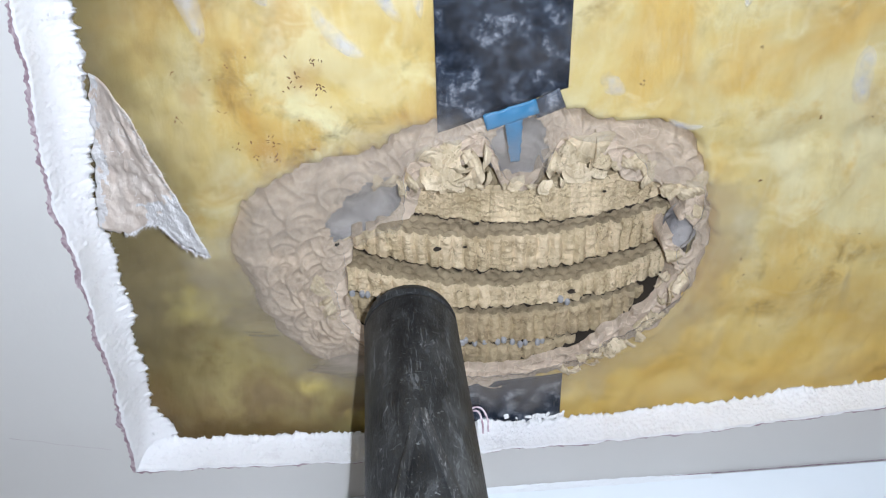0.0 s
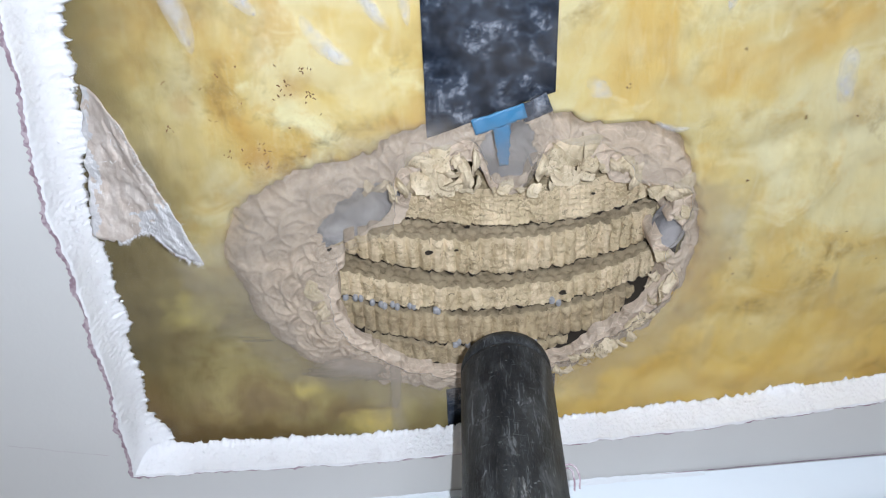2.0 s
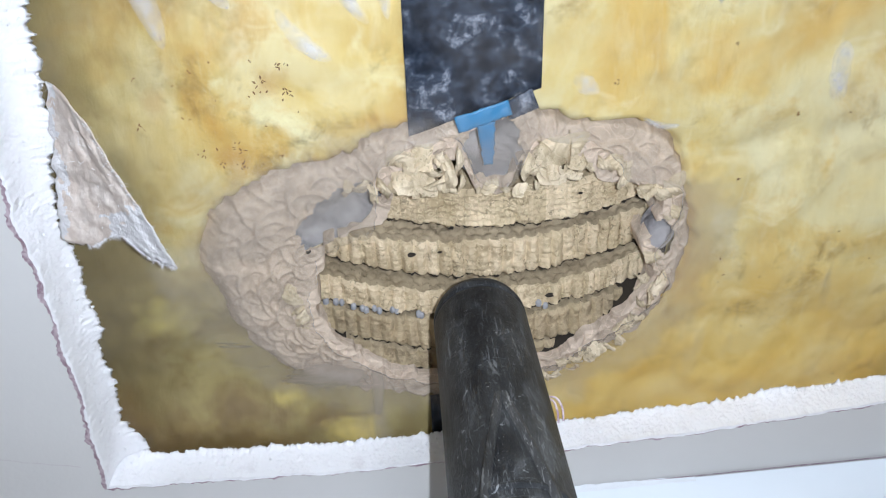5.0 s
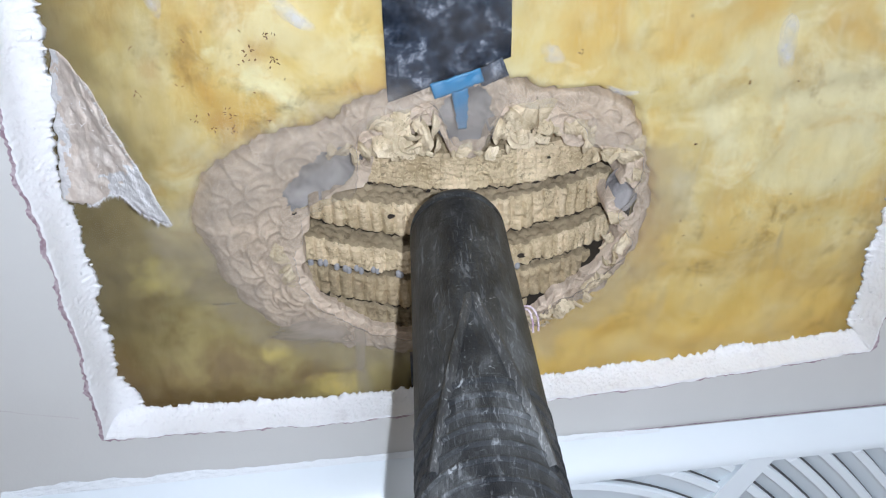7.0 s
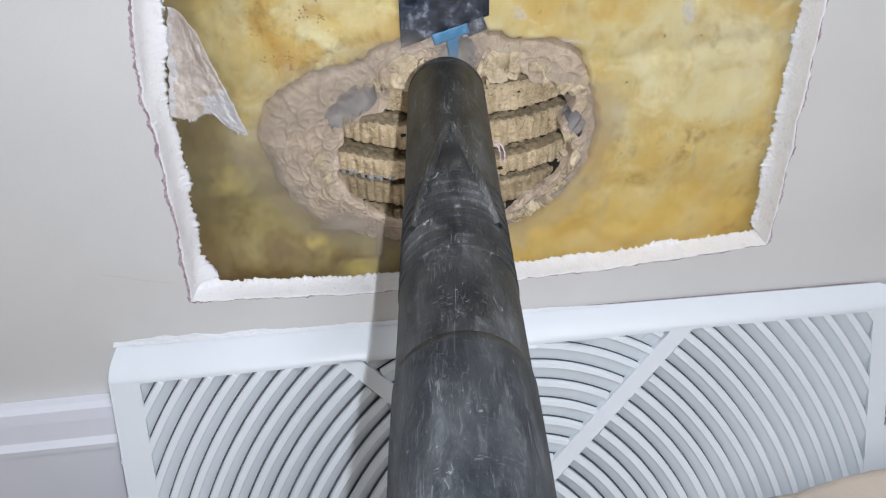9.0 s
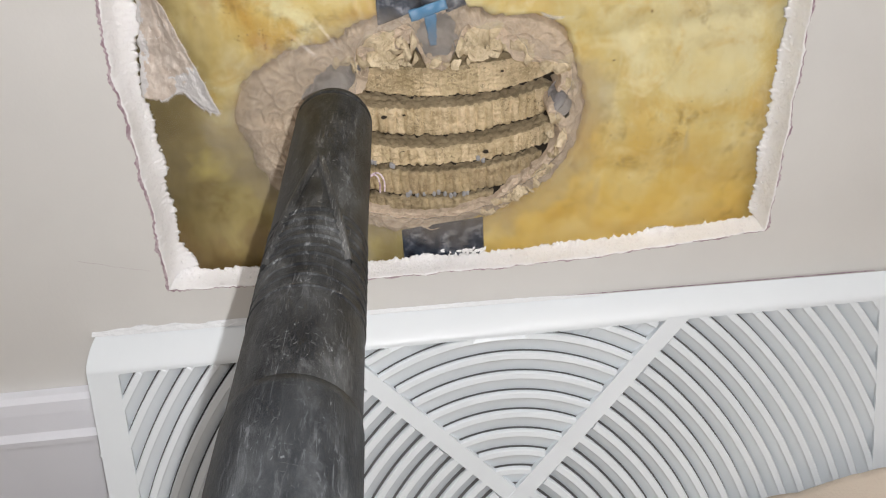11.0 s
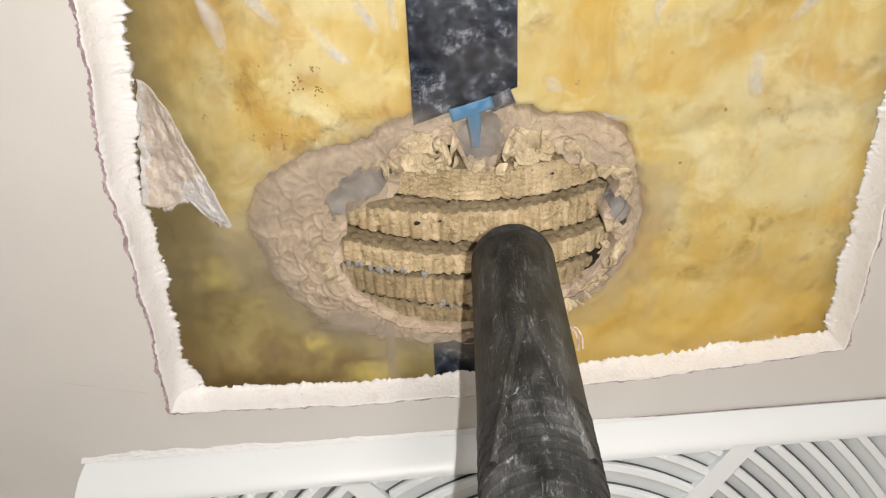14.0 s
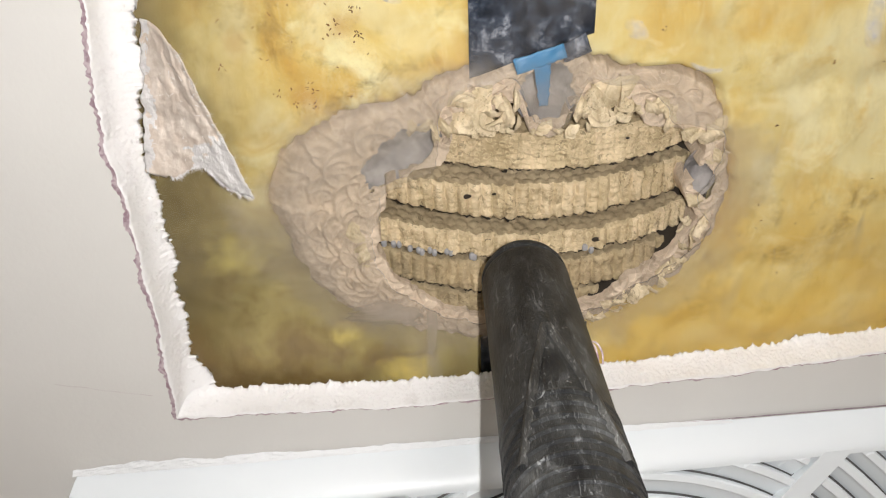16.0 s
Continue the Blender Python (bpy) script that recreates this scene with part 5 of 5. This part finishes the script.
def caulk_bead():
    bead = thing("caulk_bead", "cracked white caulk and chipped paint along the top of the grille", "caulk", "structure")

    def f(u, v):
        x = -0.1900 + 0.245 * u
        w = 0.0012 + 0.0008 * max(0, n4(x * 60, 1.0, 2.0)) + 0.0030 * max(0.0, min(1.0, (-0.10 - x) / 0.03)) * max(0, n4(x * 45, 5.0) + 0.4)
        w *= min(1, (1 - u) * 6)
        z = 0.1188 - 0.0042 * u + w * v
        return x, -0.0004 - 0.0022 * (1 - v) - 0.0005 * n4(x * 300, v * 3, 1.0), z

    crack = grid(120, 2, lambda u, v: (0.030 + 0.165 * u, -0.0007, 0.1152 - 0.0028 * u + (0.0003 + 0.0006 * abs(n4(u * 14, 3.0)) + 0.0004 * u) * v))
    place_part("open_crack", mesh_of("open_crack", *crack, PAPER_EDGE), bead, label="dark cracked paint line")
    place_part("caulk_strip", mesh_of("caulk_strip", *grid(160, 6, f), CAULK), bead)


def skirting():
    prof = [(0, 0), (-0.0125, 0), (-0.0125, 0.0640), (-0.0140, 0.0655), (-0.0140, 0.0690), (-0.0110, 0.0720), (-0.0095, 0.0830), (-0.0080, 0.0890), (-0.0050, 0.0910), (0, 0.0910)]
    for name, x0, x1 in (("baseboard_left", -1.5, VENT_X0 - 0.0015), ("baseboard_right", VENT_X1 + 0.0015, 1.7)):
        n = len(prof)
        v = [(x, y - 0.0003, z * 0.965) for x in (x0, x1) for y, z in prof]
        f = [(i, (i + 1) % n, (i + 1) % n + n, i + n) for i in range(n)] + [tuple(range(n)), tuple(reversed(range(n, 2 * n)))]
        tagged(place_part(name, mesh_of(name, v, f, TRIM_PAINT)), "white painted wooden baseboard with a moulded top edge", "baseboard", kind="structure")


def room():
    floor = tagged(place_part("floor", mesh_of("floor", *grid(60, 60, lambda u, v: (-1.5 + 3.2 * u, -3.0 + 3.0 * v, 0.0)), CARPET)), "beige-brown speckled carpet floor", "floor", kind="structure")
    rng = random.Random(4)
    tufts = []
    for _ in range(5200):
        x, y = rng.uniform(-0.36, 0.30), -0.012 - 0.085 * rng.random()
        if VENT_X0 - 0.002 < x < VENT_X1 + 0.002 and y > -0.056:
            continue
        h, w = rng.uniform(0.003, 0.007), rng.uniform(0.0006, 0.0012)
        dx, dy = rng.uniform(-0.002, 0.002), rng.uniform(-0.002, 0.002)
        tufts.append(([(x - w, y - w, 0), (x + w, y - w, 0), (x, y + w, 0), (x + dx, y + dy, h)], [(0, 1, 3), (1, 2, 3), (2, 0, 3)]))
    tagged(place_part("carpet_pile", mesh_of("carpet_pile", *join(*tufts), CARPET)), "short beige-brown carpet pile along the wall", "carpet", kind="stuff")
    for name, b in (("wall_south", (-1.5, 1.7, -3.1, -3.0, 0, 2.4)), ("wall_west", (-1.6, -1.5, -3.0, 0, 0, 2.4)), ("wall_east", (1.7, 1.8, -3.0, 0, 0, 2.4))):
        tagged(place_part(name, mesh_of(name, *box(*b), PAINT)), "plain off-white painted wall", "wall", kind="structure")
    tagged(place_part("ceiling", mesh_of("ceiling", *box(-1.6, 1.8, -3.1, 0.15, 2.4, 2.45), CEILING)), "plain white ceiling", "ceiling", kind="structure")
    tagged(place_part("wall_backing", mesh_of("wall_backing", *box(-1.5, 1.7, 0.10, 0.14, 0, 2.4), CAVITY_SHADE)), "dark sheathing at the back of the wall cavity", "wall", kind="structure")


def drop_cloth():
    cloth = thing("drop_cloth", "beige crumpled drop cloth lying on the carpet before the grille", "cloth")

    def f(u, v):
        x, y = 0.07 + 0.40 * u, -0.0545 - 0.0015 * n1(u * 9) - 0.20 * v
        h = 0.003 + 0.026 * min(1.0, u / 0.33) ** 1.2 * math.exp(-(v / 0.45) ** 2)
        return x, y, h + 0.004 * n4(x * 28, y * 28, 5.0) * min(1, u * 4) + 0.001 * n4(x * 110, y * 110, 2.0)

    ob = place_part("cloth_sheet", mesh_of("cloth_sheet", *grid(90, 50, f), CLOTH, True), cloth)
    m = ob.modifiers.new("thickness", "SOLIDIFY")
    m.thickness = 0.0012


# ---- the suction wand ----
def suction_wand():
    w = thing("suction_wand", "scuffed black plastic vacuum wand with a round open end", "vacuum wand")

    def lathe(rows, seg=48):
        v, f = [], []
        for k, (y, r, flat) in enumerate(rows):
            for i in range(seg):
                a = 2 * math.pi * i / seg
                c, s = math.cos(a), math.sin(a)
                rr = r * (1 + 0.004 * n1(c * 2, s * 2, y * 60))
                z = rr * s * (1 - flat * max(0.0, s))
                v.append((rr * c, y, z))
        for k in range(len(rows) - 1):
            for i in range(seg):
                j = (i + 1) % seg
                f.append((k * seg + i, k * seg + j, (k + 1) * seg + j, (k + 1) * seg + i))
        return v, f

    rows = [(-0.020, 0.0105, 0), (-0.0015, 0.0112, 0), (0.0, 0.0125, 0), (-0.0006, 0.0136, 0), (-0.003, 0.0142, 0)]
    rows += [(-0.0062, 0.01425, 0), (-0.0066, 0.0138, 0), (-0.0074, 0.0138, 0), (-0.0078, 0.01428, 0)]
    rows += [(-0.009 - 0.005 * k, 0.0142 + 0.0003 * k / 20, 0.02 * min(1, k / 6)) for k in range(19)]
    rows += [(-0.104 - 0.0072 * k, 0.0145 + 0.0007 * min(1, k / 10), 0.02 * max(0, 1 - k / 5)) for k in range(1, 12)]
    nozzle = place_part("nozzle", mesh_of("nozzle", *lathe(rows), BLACK, True), w, label="tapered black nozzle with scratched sides")
    # long seam ribs that run together towards the back
    for sx in (-1, 1):
        pieces = []
        for k in range(24):
            u = k / 23
            y = -0.066 - 0.058 * u
            a = math.pi / 2 + sx * (0.80 * u + 0.04)
            r = 0.01445 + 0.0003 * u
            pieces.append((r * math.cos(a), y, r * math.sin(a) * 0.985, a))
        v, f = [], []
        for x, y, z, a in pieces:
            n = Vector((math.cos(a), 0, math.sin(a)))
            tng = Vector((-math.sin(a), 0, math.cos(a)))
            for q, h in ((-0.0013, -0.0004), (-0.0006, 0.0011), (0.0006, 0.0011), (0.0013, -0.0004)):
                v.append(tuple(Vector((x, y, z)) + tng * q + n * h))
        for k in range(len(pieces) - 1):
            for i in range(3):
                f.append((k * 4 + i, k * 4 + i + 1, (k + 1) * 4 + i + 1, (k + 1) * 4 + i))
        place_part("mould_rib", mesh_of("mould_rib", v, f, BLACK_RIB, True), nozzle, label="grey-rubbed moulded rib")
    # wrinkled rings where it widens, then the tube behind
    for k in range(9):
        y = -0.100 - 0.0052 * k + 0.0008 * n1(k * 2.3)
        r = 0.01478 + 0.00005 * k + 0.0002 * n1(k * 1.7, 4.0)
        ring = [(y - 0.0015, 0.0143, 0), (y - 0.0005, r, 0), (y + 0.0004, r, 0), (y + 0.0011, 0.0143, 0)]
        place_part("ring", mesh_of("ring", *lathe(ring), BLACK, True), nozzle)
    tube = [(-0.178, 0.0146, 0), (-0.1785, 0.0153, 0), (-0.182, 0.0157, 0)] + [(-0.20 - 0.05 * k, 0.0159, 0) for k in range(14)]
    place_part("tube", mesh_of("tube", *lathe(tube), BLACK_TUBE, True), w, label="plain black tube behind the nozzle")
    # a hooked wisp of dust that clings to the side
    hook = bpy.data.curves.new("dust_wisp", "CURVE")
    hook.dimensions, hook.bevel_depth = "3D", 0.00028
    for off in (0.0, 0.0015):
        sp = hook.splines.new("BEZIER")
        sp.bezier_points.add(3)
        for b, co in zip(sp.bezier_points, ((0.0130, -0.0430 - off, -0.004), (0.0165 - 0.5 * off, -0.0425 - off, -0.003), (0.0185 - off, -0.0440 - off, -0.005), (0.0186 - off, -0.0470 - 0.5 * off, -0.008))):
            b.co = co
            b.handle_left_type = b.handle_right_type = "AUTO"
    hook.materials.append(PAPER_EDGE)
    place_part("dust_wisp", hook, w)
    return w


def phone_torch():
    """The small light carried just beside the lens: a disc in a shallow round housing."""
    torch = thing("phone_torch", "small round white torch carried close beside the lens", "torch")
    ring, seg = [], 24
    for r, z in ((0.0, 0.0030), (0.0048, 0.0030), (0.0048, -0.0004), (0.0036, -0.0004), (0.0034, 0.0006)):
        ring += [(r * math.cos(2 * math.pi * k / seg), r * math.sin(2 * math.pi * k / seg), z) for k in range(seg)]
    faces = [(a * seg + k, a * seg + (k + 1) % seg, (a + 1) * seg + (k + 1) % seg, (a + 1) * seg + k) for a in range(4) for k in range(seg)]
    place_part("housing", mesh_of("housing", ring, faces, BLACK), torch)
    disc = [(0.0012 * math.cos(2 * math.pi * k / seg), 0.0012 * math.sin(2 * math.pi * k / seg), 0.0002) for k in range(seg)]
    place_part("led", mesh_of("led", disc, [tuple(reversed(range(seg)))], LED), torch, label="bright white LED")
    return torch


wall_north()
torn_flap()
insulation()
vapour_barrier()
wasp_nest()
vent()
caulk_bead()
skirting()
room()
drop_cloth()
wand = suction_wand()
torch = phone_torch()


def motions():
    walk(torch, [(t, look(eye, target, roll) @ Matrix.Translation((0.0125, 0.003, 0.003))) for t, eye, target, roll in PATH])
    walk(wand, [(t, wand_pose(x, y, z, lift, turn)) for t, x, y, z, lift, turn in WAND])


motions()
